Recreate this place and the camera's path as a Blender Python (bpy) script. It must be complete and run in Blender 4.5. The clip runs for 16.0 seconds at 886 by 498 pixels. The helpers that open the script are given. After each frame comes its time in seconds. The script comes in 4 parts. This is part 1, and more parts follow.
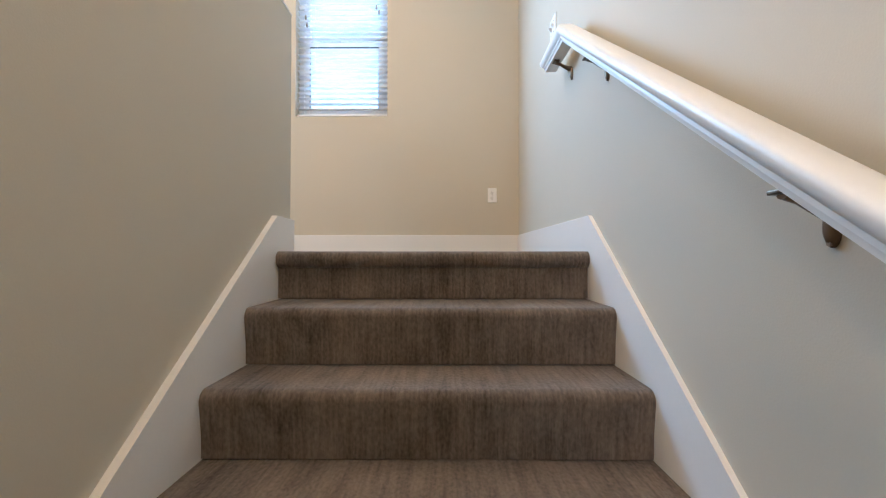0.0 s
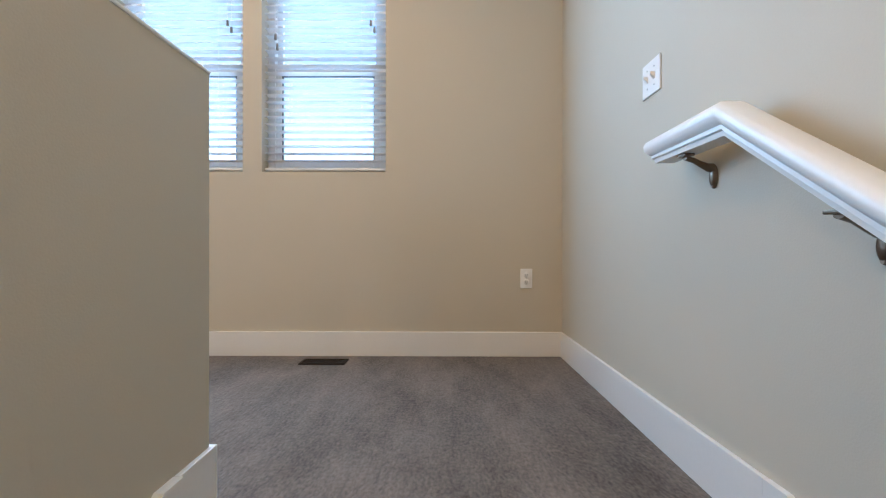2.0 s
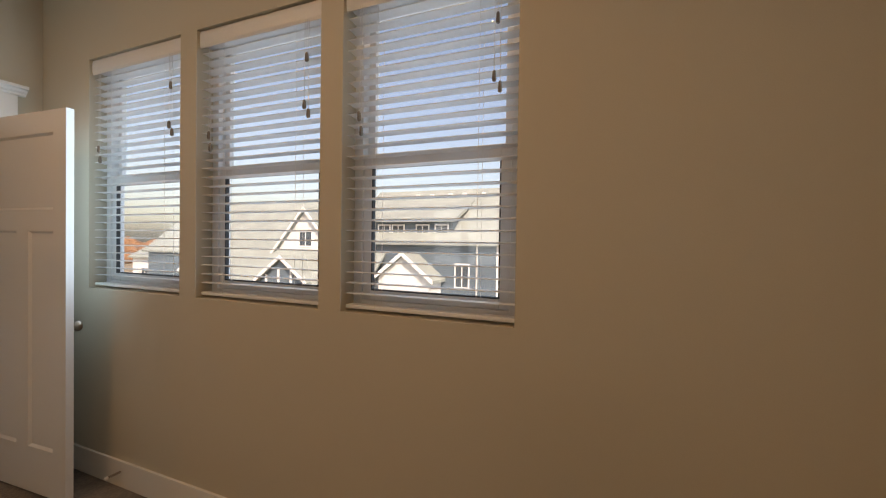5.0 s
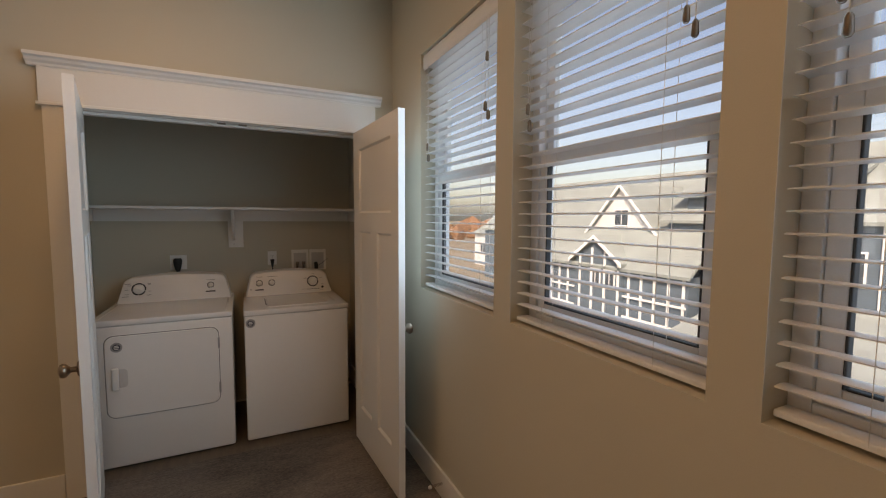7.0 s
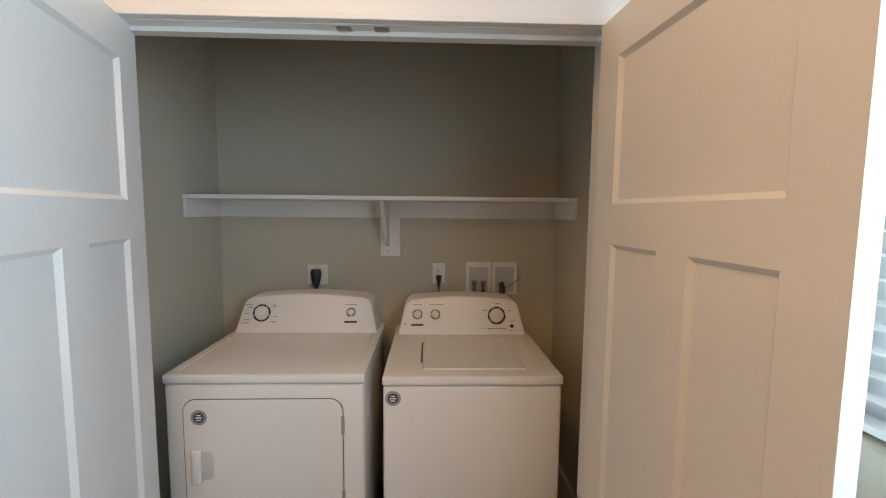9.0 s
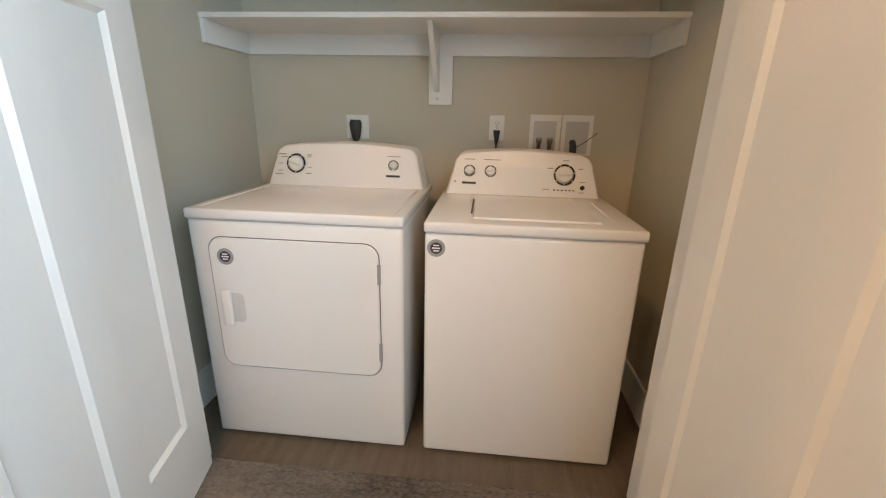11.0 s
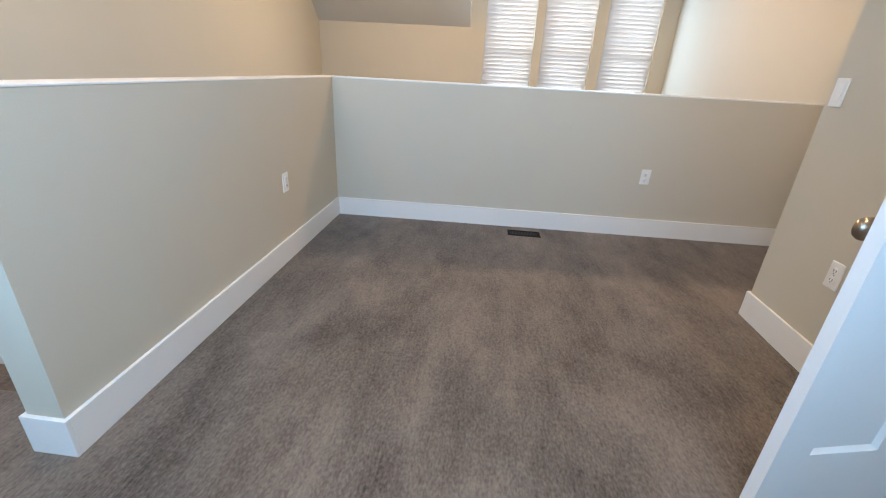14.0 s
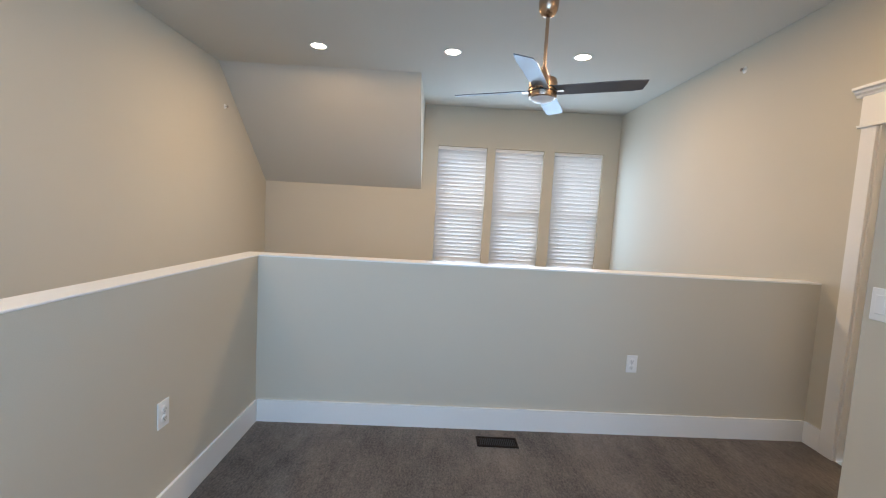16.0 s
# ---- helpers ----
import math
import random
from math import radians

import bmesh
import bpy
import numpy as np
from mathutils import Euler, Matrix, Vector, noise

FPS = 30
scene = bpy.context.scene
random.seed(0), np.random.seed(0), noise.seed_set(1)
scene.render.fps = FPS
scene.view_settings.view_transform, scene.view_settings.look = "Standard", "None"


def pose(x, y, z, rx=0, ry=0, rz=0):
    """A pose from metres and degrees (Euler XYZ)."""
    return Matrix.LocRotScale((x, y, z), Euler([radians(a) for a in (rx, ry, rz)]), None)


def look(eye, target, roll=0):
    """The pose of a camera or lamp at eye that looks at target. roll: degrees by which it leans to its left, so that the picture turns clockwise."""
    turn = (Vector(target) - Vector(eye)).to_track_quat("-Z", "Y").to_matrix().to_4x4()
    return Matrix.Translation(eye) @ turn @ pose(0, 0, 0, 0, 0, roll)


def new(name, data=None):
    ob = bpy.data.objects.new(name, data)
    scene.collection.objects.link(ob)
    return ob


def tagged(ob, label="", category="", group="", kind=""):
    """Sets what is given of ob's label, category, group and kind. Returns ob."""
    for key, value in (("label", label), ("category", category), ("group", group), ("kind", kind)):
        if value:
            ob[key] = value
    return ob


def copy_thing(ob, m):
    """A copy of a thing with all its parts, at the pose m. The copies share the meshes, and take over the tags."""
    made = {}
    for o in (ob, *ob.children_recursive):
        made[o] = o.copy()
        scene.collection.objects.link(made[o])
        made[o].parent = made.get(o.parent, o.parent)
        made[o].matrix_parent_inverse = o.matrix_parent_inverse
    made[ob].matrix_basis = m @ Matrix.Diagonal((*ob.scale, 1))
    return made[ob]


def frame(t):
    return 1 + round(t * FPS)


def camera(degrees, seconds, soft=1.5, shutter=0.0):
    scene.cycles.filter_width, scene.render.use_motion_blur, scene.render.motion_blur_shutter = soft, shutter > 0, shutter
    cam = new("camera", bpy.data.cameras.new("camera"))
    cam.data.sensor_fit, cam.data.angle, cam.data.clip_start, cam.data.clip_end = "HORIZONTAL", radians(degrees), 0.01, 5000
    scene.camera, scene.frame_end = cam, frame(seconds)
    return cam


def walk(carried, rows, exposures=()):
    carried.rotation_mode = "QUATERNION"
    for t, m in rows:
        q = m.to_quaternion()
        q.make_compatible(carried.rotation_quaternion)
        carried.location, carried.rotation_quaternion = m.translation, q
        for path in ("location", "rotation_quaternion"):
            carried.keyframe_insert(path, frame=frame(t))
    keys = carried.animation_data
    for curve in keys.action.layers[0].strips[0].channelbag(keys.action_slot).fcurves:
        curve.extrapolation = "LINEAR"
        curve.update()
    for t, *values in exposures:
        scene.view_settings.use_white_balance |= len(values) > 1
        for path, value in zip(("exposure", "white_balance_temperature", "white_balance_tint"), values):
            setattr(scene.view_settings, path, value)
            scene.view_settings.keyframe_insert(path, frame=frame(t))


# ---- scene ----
cam = camera(93.5, 16.0, 1.15)
PATH = [
    (0, (-0.581, -3.263, -0.016), (-0.590, -1.225, 0.015), -0.0),
    (0.5, (-0.575, -3.046, 0.164), (-0.572, -1.009, 0.195), -0.1),
    (1, (-0.613, -2.831, 0.290), (-0.599, -0.793, 0.301), 0.5),
    (1.5, (-0.681, -2.634, 0.461), (-0.634, -0.597, 0.458), 0.3),
    (2, (-0.691, -2.439, 0.628), (-0.696, -0.401, 0.626), 0.1),
    (2.5, (-0.702, -2.287, 0.721), (-0.753, -0.288, 0.773), -0.2),
    (3, (-0.711, -2.132, 0.899), (-0.83, -0.136, 0.941), -0.2),
    (5.3, (-0.699, -1.27, 1.385), (-1.653, 0.487, 1.324), 0.6),
    (5.5, (-0.726, -1.187, 1.397), (-1.793, 0.503, 1.314), 0.4),
    (6, (-0.855, -1.126, 1.478), (-2.179, 0.371, 1.377), 1.3),
    (6.5, (-1.036, -1.048, 1.514), (-2.626, 0.157, 1.368), 0.9),
    (7, (-1.309, -0.921, 1.483), (-3.108, -0.061, 1.333), 0.3),
    (7.5, (-1.679, -0.882, 1.483), (-3.599, -0.337, 1.357), -0.1),
    (8, (-2.074, -0.836, 1.467), (-4.05, -0.536, 1.393), -0.1),
    (8.2, (-2.25, -0.794, 1.499), (-4.24, -0.607, 1.442), 0.0),
    (10.3, (-3.032, -0.758, 1.262), (-4.991, -0.843, 0.867), 0.6),
    (10.5, (-3.026, -0.757, 1.207), (-4.961, -0.847, 0.712), 0.6),
    (11, (-3.019, -0.756, 1.181), (-4.917, -0.938, 0.578), 1.3),
    (11.5, (-3.006, -0.783, 1.186), (-4.834, -1.384, 0.641), 2.5),
    (12, (-2.973, -0.834, 1.152), (-4.506, -2.006, 0.625), 4.2),
    (12.5, (-2.814, -0.815, 1.173), (-3.842, -2.427, 0.586), 4.3),
    (13, (-2.633, -0.72, 1.168), (-3.127, -2.544, 0.513), 4.1),
    (13.5, (-2.574, -0.648, 1.168), (-2.65, -2.504, 0.425), 3.6),
    (14, (-2.549, -0.604, 1.146), (-2.396, -2.435, 0.356), 3.2),
    (14.5, (-2.509, -0.607, 1.149), (-2.321, -2.464, 0.429), 3.5),
    (15, (-2.528, -0.714, 1.215), (-2.377, -2.636, 0.68), 3.7),
    (15.5, (-2.513, -0.978, 1.272), (-2.452, -2.954, 0.972), 3.7),
    (16, (-2.492, -1.258, 1.366), (-2.516, -3.251, 1.204), 3.2),
]
EXPOSURES = [(0, 2.75, 5700, 13), (1.5, 2.38, 5700, 13), (3.2, 1.8, 6700, 15), (5.3, 0.74, 9100, 26), (7.2, 0.65, 9000, 26), (8.2, 1.15, 8400, 24), (10.3, 2.35, 8600, 22), (11.1, 2.4, 8500, 21), (11.5, 2.36, 9600, 22), (12.0, 2.1, 10000, 23), (12.6, 2.0, 8100, 17), (13.3, 2.22, 6500, 14), (14.8, 2.3, 5900, 11), (16, 1.98, 5700, 11)]
walk(cam, [(t, look(eye, target, roll)) for t, eye, target, roll in PATH], EXPOSURES)

# ---- world, sun, lamps ----
world = bpy.data.worlds.new("sky")
scene.world = world
world.use_nodes = True
wn = world.node_tree.nodes
sky = wn.new("ShaderNodeTexSky")
sky.sky_type = "NISHITA"
sky.sun_disc = False
sky.sun_elevation = radians(42)
sky.sun_rotation = radians(140)
sky.dust_density, sky.ozone_density = 2.5, 3.0
world.node_tree.links.new(sky.outputs[0], wn["Background"].inputs[0])
wn["Background"].inputs[1].default_value = 0.15
sun_data = bpy.data.lights.new("sun", "SUN")
sun_data.energy, sun_data.angle, sun_data.color = 3.2, radians(0.5), (1.0, 0.97, 0.93)
sun = new("sun", sun_data)
sun.matrix_world = look((0, 0, 0), (-math.sin(radians(140)) * math.cos(radians(42)), -math.cos(radians(140)) * math.cos(radians(42)), -math.sin(radians(42))))

CEIL = 2.90


def sky_lamp(x0, x1, z0, z1, y, way, radiance, tone=(0.58, 0.80, 1.0)):
    """Sky light in a window's opening; it faces indoors."""
    d = bpy.data.lights.new("sky_lamp", "AREA")
    d.shape, d.size, d.size_y = "RECTANGLE", x1 - x0, z1 - z0
    d.energy, d.color = radiance * math.pi * (x1 - x0) * (z1 - z0), tone
    o = new("sky_lamp", d)
    o.matrix_world = look(((x0 + x1) / 2, y, (z0 + z1) / 2), ((x0 + x1) / 2, y - way, (z0 + z1) / 2))


LAMP_WARM = (1.0, 0.64, 0.32)
LAMP_WATTS = 3.2
DAY_L = 2.3                             # radiance of the sky lamps in the window openings
# First three hang over the void; the other four are unseen, added for warmth.
LAMP_SPOTS = [(-1.257, -5.36), (-2.53, -5.31), (-3.74, -5.25), (-4.05, -3.20), (-3.05, -1.30), (-1.50, -1.10), (-0.62, -2.60)]


# ---- materials ----
def mat(name, rgb, rough=0.6, metal=0.0, vary=0.06, scale=6.0, grain=180.0, bump=0.15, spec=0.5, stretch=(1, 1, 1)):
    """A surface whose colour drifts at a large scale and whose relief is fine grain."""
    m = bpy.data.materials.new(name)
    m.use_nodes = True
    n, l = m.node_tree.nodes, m.node_tree.links
    b = n["Principled BSDF"]
    b.inputs["Roughness"].default_value = rough
    b.inputs["Metallic"].default_value = metal
    b.inputs["Specular IOR Level"].default_value = spec
    tc = n.new("ShaderNodeTexCoord")
    mp = n.new("ShaderNodeMapping")
    mp.inputs["Scale"].default_value = stretch
    l.new(tc.outputs["Object"], mp.inputs[0])
    big = n.new("ShaderNodeTexNoise")
    big.inputs["Scale"].default_value, big.inputs["Detail"].default_value = scale, 5
    fine = n.new("ShaderNodeTexNoise")
    fine.inputs["Scale"].default_value, fine.inputs["Detail"].default_value = grain, 3
    l.new(mp.outputs[0], big.inputs["Vector"])
    l.new(mp.outputs[0], fine.inputs["Vector"])
    mix = n.new("ShaderNodeMix")
    mix.data_type = "RGBA"
    lo, hi = [c * (1 - vary) for c in rgb], [min(1, c * (1 + vary)) for c in rgb]
    mix.inputs["A"].default_value, mix.inputs["B"].default_value = (*lo, 1), (*hi, 1)
    add = n.new("ShaderNodeMath")
    add.operation = "MULTIPLY_ADD"
    add.inputs[1].default_value = 0.45
    sc = n.new("ShaderNodeMath")
    sc.operation = "MULTIPLY"
    sc.inputs[1].default_value = 0.55
    l.new(big.outputs[0], sc.inputs[0])
    l.new(fine.outputs[0], add.inputs[0])
    l.new(sc.outputs[0], add.inputs[2])
    ramp = n.new("ShaderNodeMapRange")
    ramp.inputs["From Min"].default_value, ramp.inputs["From Max"].default_value = 0.32, 0.68
    l.new(add.outputs[0], ramp.inputs[0])
    l.new(ramp.outputs[0], mix.inputs["Factor"])
    l.new(mix.outputs["Result"], b.inputs["Base Color"])
    if bump:
        bp = n.new("ShaderNodeBump")
        bp.inputs["Strength"].default_value, bp.inputs["Distance"].default_value = bump, 0.003
        l.new(fine.outputs[0], bp.inputs["Height"])
        l.new(bp.outputs[0], b.inputs["Normal"])
    return m


def glass_mat(name, tint=(0.97, 0.985, 0.98)):
    m = bpy.data.materials.new(name)
    m.use_nodes = True
    n, l = m.node_tree.nodes, m.node_tree.links
    n.remove(n["Principled BSDF"])
    tr, gl, fr, mx = n.new("ShaderNodeBsdfTransparent"), n.new("ShaderNodeBsdfGlossy"), n.new("ShaderNodeLayerWeight"), n.new("ShaderNodeMixShader")
    tr.inputs[0].default_value = (*tint, 1)
    gl.inputs["Roughness"].default_value = 0.02
    po, ma = n.new("ShaderNodeMath"), n.new("ShaderNodeMath")
    po.operation, ma.operation = "POWER", "MULTIPLY_ADD"
    po.inputs[1].default_value = 5
    ma.inputs[1].default_value, ma.inputs[2].default_value = 0.95, 0.045
    fr.inputs[0].default_value = 0.5
    l.new(fr.outputs["Facing"], po.inputs[0])
    l.new(po.outputs[0], ma.inputs[0])
    l.new(ma.outputs[0], mx.inputs[0])
    l.new(tr.outputs[0], mx.inputs[1])
    l.new(gl.outputs[0], mx.inputs[2])
    l.new(mx.outputs[0], n["Material Output"].inputs[0])
    return m


def glow_mat(name, rgb, strength):
    m = bpy.data.materials.new(name)
    m.use_nodes = True
    b = m.node_tree.nodes["Principled BSDF"]
    b.inputs["Base Color"].default_value = (0.8, 0.8, 0.8, 1)
    b.inputs["Emission Color"].default_value = (*rgb, 1)
    b.inputs["Emission Strength"].default_value = strength
    return m


def slat_mat(name, through_share):
    """White blind slats that let some light through."""
    m = mat(name, (0.80, 0.80, 0.79), rough=0.4, vary=0.02, scale=3, grain=60, bump=0.04)
    n, l = m.node_tree.nodes, m.node_tree.links
    t, mx = n.new("ShaderNodeBsdfTranslucent"), n.new("ShaderNodeMixShader")
    t.inputs[0].default_value = (0.82, 0.82, 0.80, 1)
    mx.inputs[0].default_value = through_share
    l.new(n["Principled BSDF"].outputs[0], mx.inputs[1])
    l.new(t.outputs[0], mx.inputs[2])
    l.new(mx.outputs[0], n["Material Output"].inputs[0])
    return m


def carpet_mat(name, rgb, streak, shares):
    """Cut pile: tufts in rows along y, with brushed light and dark patches."""
    m = bpy.data.materials.new(name)
    m.use_nodes = True
    n, l = m.node_tree.nodes, m.node_tree.links
    b = n["Principled BSDF"]
    b.inputs["Roughness"].default_value = 0.95
    b.inputs["Specular IOR Level"].default_value = 0.1
    b.inputs["Sheen Weight"].default_value = 0.20
    b.inputs["Sheen Roughness"].default_value = 0.5
    tc = n.new("ShaderNodeTexCoord")

    def noise_at(scale, stretch, detail=3, warp=0.0):
        mp, t = n.new("ShaderNodeMapping"), n.new("ShaderNodeTexNoise")
        mp.inputs["Scale"].default_value = stretch
        t.inputs["Scale"].default_value, t.inputs["Detail"].default_value, t.inputs["Distortion"].default_value = scale, detail, warp
        l.new(tc.outputs["Object"], mp.inputs[0])
        l.new(mp.outputs[0], t.inputs["Vector"])
        return t.outputs[0]

    tuft, row, brush, patch = noise_at(120, (1, 0.55, 0.55)), noise_at(75, (1, streak, streak)), noise_at(9, (1.6, 0.5, 1)), noise_at(2.3, (1.3, 0.7, 1), 7, 0.35)

    def blend(a, k, c):
        x = n.new("ShaderNodeMath")
        x.operation = "MULTIPLY_ADD"
        x.inputs[1].default_value = k
        l.new(a, x.inputs[0])
        if c is None:
            x.inputs[2].default_value = 0
        else:
            l.new(c, x.inputs[2])
        return x.outputs[0]

    v = blend(patch, shares[0], blend(brush, shares[1], blend(row, shares[2], blend(tuft, shares[3], None))))
    mr = n.new("ShaderNodeMapRange")
    mr.inputs["From Min"].default_value, mr.inputs["From Max"].default_value = 0.38, 0.62
    l.new(v, mr.inputs[0])
    mix = n.new("ShaderNodeMix")
    mix.data_type = "RGBA"
    mix.inputs["A"].default_value = (*[c * 0.42 for c in rgb], 1)
    mix.inputs["B"].default_value = (*[c * 1.7 for c in rgb], 1)
    l.new(mr.outputs[0], mix.inputs["Factor"])
    l.new(mix.outputs["Result"], b.inputs["Base Color"])
    bp = n.new("ShaderNodeBump")
    bp.inputs["Strength"].default_value, bp.inputs["Distance"].default_value = 0.7, 0.008
    l.new(blend(row, 0.6, blend(tuft, 0.4, None)), bp.inputs["Height"])
    l.new(bp.outputs[0], b.inputs["Normal"])
    return m


def courses_mat(name, rgb, pitch, vary=0.2, stagger=0.0):
    """Courses of siding or shingles on far houses, by height."""
    m = mat(name, rgb, rough=0.85, vary=vary, scale=0.8, grain=9, bump=0.1)
    n, l = m.node_tree.nodes, m.node_tree.links
    tc, w = n.new("ShaderNodeTexCoord"), n.new("ShaderNodeTexWave")
    w.bands_direction, w.wave_profile = "Z", "SAW"
    w.inputs["Scale"].default_value = 0.314 / pitch
    w.inputs["Distortion"].default_value = stagger
    bp = n.new("ShaderNodeBump")
    bp.inputs["Strength"].default_value, bp.inputs["Distance"].default_value = 0.8, 0.02
    l.new(tc.outputs["Object"], w.inputs["Vector"])
    l.new(w.outputs["Fac"], bp.inputs["Height"])
    l.new(bp.outputs[0], n["Principled BSDF"].inputs["Normal"])
    return m


PAINT = mat("wall_paint", (0.55, 0.505, 0.41), rough=0.75, vary=0.02, scale=1.2, grain=240, bump=0.11, spec=0.3)
CEILING = mat("ceiling_paint", (0.58, 0.55, 0.48), rough=0.8, vary=0.02, scale=1.5, grain=300, bump=0.15, spec=0.3)
TRIM = mat("trim_paint", (0.78, 0.77, 0.74), rough=0.35, vary=0.015, scale=2, grain=90, bump=0.03)
CARPET = carpet_mat("carpet", (0.126, 0.104, 0.086), 0.3, (0.36, 0.16, 0.19, 0.29))
STAIR_CARPET = carpet_mat("stair_carpet", (0.128, 0.104, 0.086), 0.05, (0.30, 0.20, 0.26, 0.24))
VINYL = mat("vinyl_floor", (0.125, 0.095, 0.068), rough=0.5, vary=0.3, scale=5, grain=60, bump=0.05, stretch=(1, 6, 1))
ENAMEL = mat("white_enamel", (0.80, 0.79, 0.77), rough=0.08, vary=0.01, scale=3, grain=30, bump=0.002)
CONSOLE = mat("console_plastic", (0.80, 0.79, 0.77), rough=0.34, vary=0.01, scale=3, grain=60, bump=0.006)
PLASTIC = mat("white_plastic", (0.80, 0.79, 0.76), rough=0.35, vary=0.01, scale=3, grain=60, bump=0.01)
# Grey with the shade of white recesses put into the colour; also for joints.
HANDLE_GREY = mat("handle_recess", (0.55, 0.54, 0.53), rough=0.4, vary=0.03)
DARK = mat("dark_plastic", (0.02, 0.02, 0.02), rough=0.5, vary=0.2, scale=5, grain=60, bump=0.05)
GREY = mat("grey_marks", (0.30, 0.30, 0.30), rough=0.5, vary=0.05)
SEAM = mat("seam_shadow_gap", (0.10, 0.10, 0.10), rough=0.7, vary=0.05)
NICKEL = mat("brushed_nickel", (0.33, 0.27, 0.22), rough=0.32, metal=1.0, vary=0.08, scale=8, grain=300, bump=0.03)
AGED = mat("aged_bronze", (0.17, 0.125, 0.09), rough=0.34, metal=1.0, vary=0.1, scale=20, grain=300, bump=0.03)
# The lamps' warm reflection is put into this metal's base colour.
FAN_METAL = mat("fan_metal", (0.52, 0.38, 0.27), rough=0.26, metal=1.0, vary=0.05, scale=8, grain=300, bump=0.02)
BRONZE = mat("bronze_vent", (0.02, 0.013, 0.009), rough=0.6, spec=0.15, vary=0.1)
BLADE = mat("fan_blade", (0.10, 0.10, 0.11), rough=0.28, vary=0.08, scale=5, grain=60, bump=0.05, stretch=(1, 1, 1))
VINYL_FRAME = mat("window_vinyl", (0.76, 0.77, 0.77), rough=0.4, vary=0.02)
GASKET = mat("gasket", (0.05, 0.05, 0.05), rough=0.7)
GLASS = glass_mat("window_glass")
SLAT = slat_mat("blind_slat", 0.06)
SLAT_THIN = slat_mat("blind_slat_thin", 0.06)
CORD = mat("cord", (0.72, 0.71, 0.68), rough=0.8)
TASSEL = mat("tassel", (0.13, 0.09, 0.06), rough=0.5)
LAMP_GLOW = glow_mat("lamp_glow", (1.0, 0.78, 0.52), 5)
DOME = mat("fan_dome", (0.78, 0.77, 0.74), rough=0.3, vary=0.01)
ROOF = courses_mat("roof_shingle", (0.27, 0.31, 0.30), 0.16, 0.22, 1.5)
SIDING_BLUE = courses_mat("blue_siding", (0.105, 0.15, 0.19), 0.15, 0.06)
SIDING_WHITE = courses_mat("white_siding", (0.70, 0.73, 0.74), 0.15, 0.03)
HOUSE_TRIM = mat("house_trim", (0.76, 0.78, 0.79), rough=0.6)
DARK_GLASS = mat("dark_window", (0.06, 0.08, 0.10), rough=0.1, vary=0.1, scale=1)
GROUND = mat("earth", (0.24, 0.20, 0.14), rough=0.95, vary=0.3, scale=0.08, grain=2, bump=0.1)
RUST = mat("autumn_brush", (0.23, 0.12, 0.06), rough=0.9, vary=0.4, scale=0.6, grain=5, bump=0.3)


# ---- mesh helpers ----
def add_box(bm, x0, x1, y0, y1, z0, z1, bevel=0.0, seg=2):
    x0, x1 = sorted((x0, x1))
    y0, y1 = sorted((y0, y1))
    z0, z1 = sorted((z0, z1))
    r = bmesh.ops.create_cube(bm, size=1)
    bmesh.ops.transform(bm, matrix=Matrix.Translation(((x0 + x1) / 2, (y0 + y1) / 2, (z0 + z1) / 2)) @ Matrix.Diagonal((x1 - x0, y1 - y0, z1 - z0, 1)), verts=r["verts"])
    if bevel:
        edges = list({e for v in r["verts"] for e in v.link_edges})
        bmesh.ops.bevel(bm, geom=edges, offset=bevel, segments=seg, profile=0.5, affect="EDGES")
    return bm


def box(x0, x1, y0, y1, z0, z1, bevel=0.0, seg=2):
    return add_box(bmesh.new(), x0, x1, y0, y1, z0, z1, bevel, seg)


def boxes(rows, bevel=0.0):
    bm = bmesh.new()
    for r in rows:
        add_box(bm, *r, bevel)
    return bm


def lathe(profile, seg=24, m=None, closed=False):
    """A turned shape from (radius, height) pairs round the z axis."""
    bm = bmesh.new()
    rings = []
    for r, h in profile:
        rings.append([bm.verts.new((max(r, 1e-4) * math.cos(2 * math.pi * i / seg), max(r, 1e-4) * math.sin(2 * math.pi * i / seg), h)) for i in range(seg)])
    for a, b in zip(rings, rings[1:]):
        for i in range(seg):
            bm.faces.new((a[i], a[(i + 1) % seg], b[(i + 1) % seg], b[i]))
    if closed:
        for i in range(seg):
            bm.faces.new((rings[-1][i], rings[-1][(i + 1) % seg], rings[0][(i + 1) % seg], rings[0][i]))
    else:
        bm.faces.new(rings[0][::-1])
        bm.faces.new(rings[-1])
    if m is not None:
        bmesh.ops.transform(bm, matrix=m, verts=bm.verts)
    return bm


def sweep(sections):
    """A solid through cross-sections, each a ring of points."""
    bm = bmesh.new()
    rings = [[bm.verts.new(p) for p in s] for s in sections]
    k = len(rings[0])
    for a, b in zip(rings, rings[1:]):
        for i in range(k):
            bm.faces.new((a[i], a[(i + 1) % k], b[(i + 1) % k], b[i]))
    bm.faces.new(rings[0][::-1])
    bm.faces.new(rings[-1])
    bmesh.ops.recalc_face_normals(bm, faces=bm.faces)
    return bm


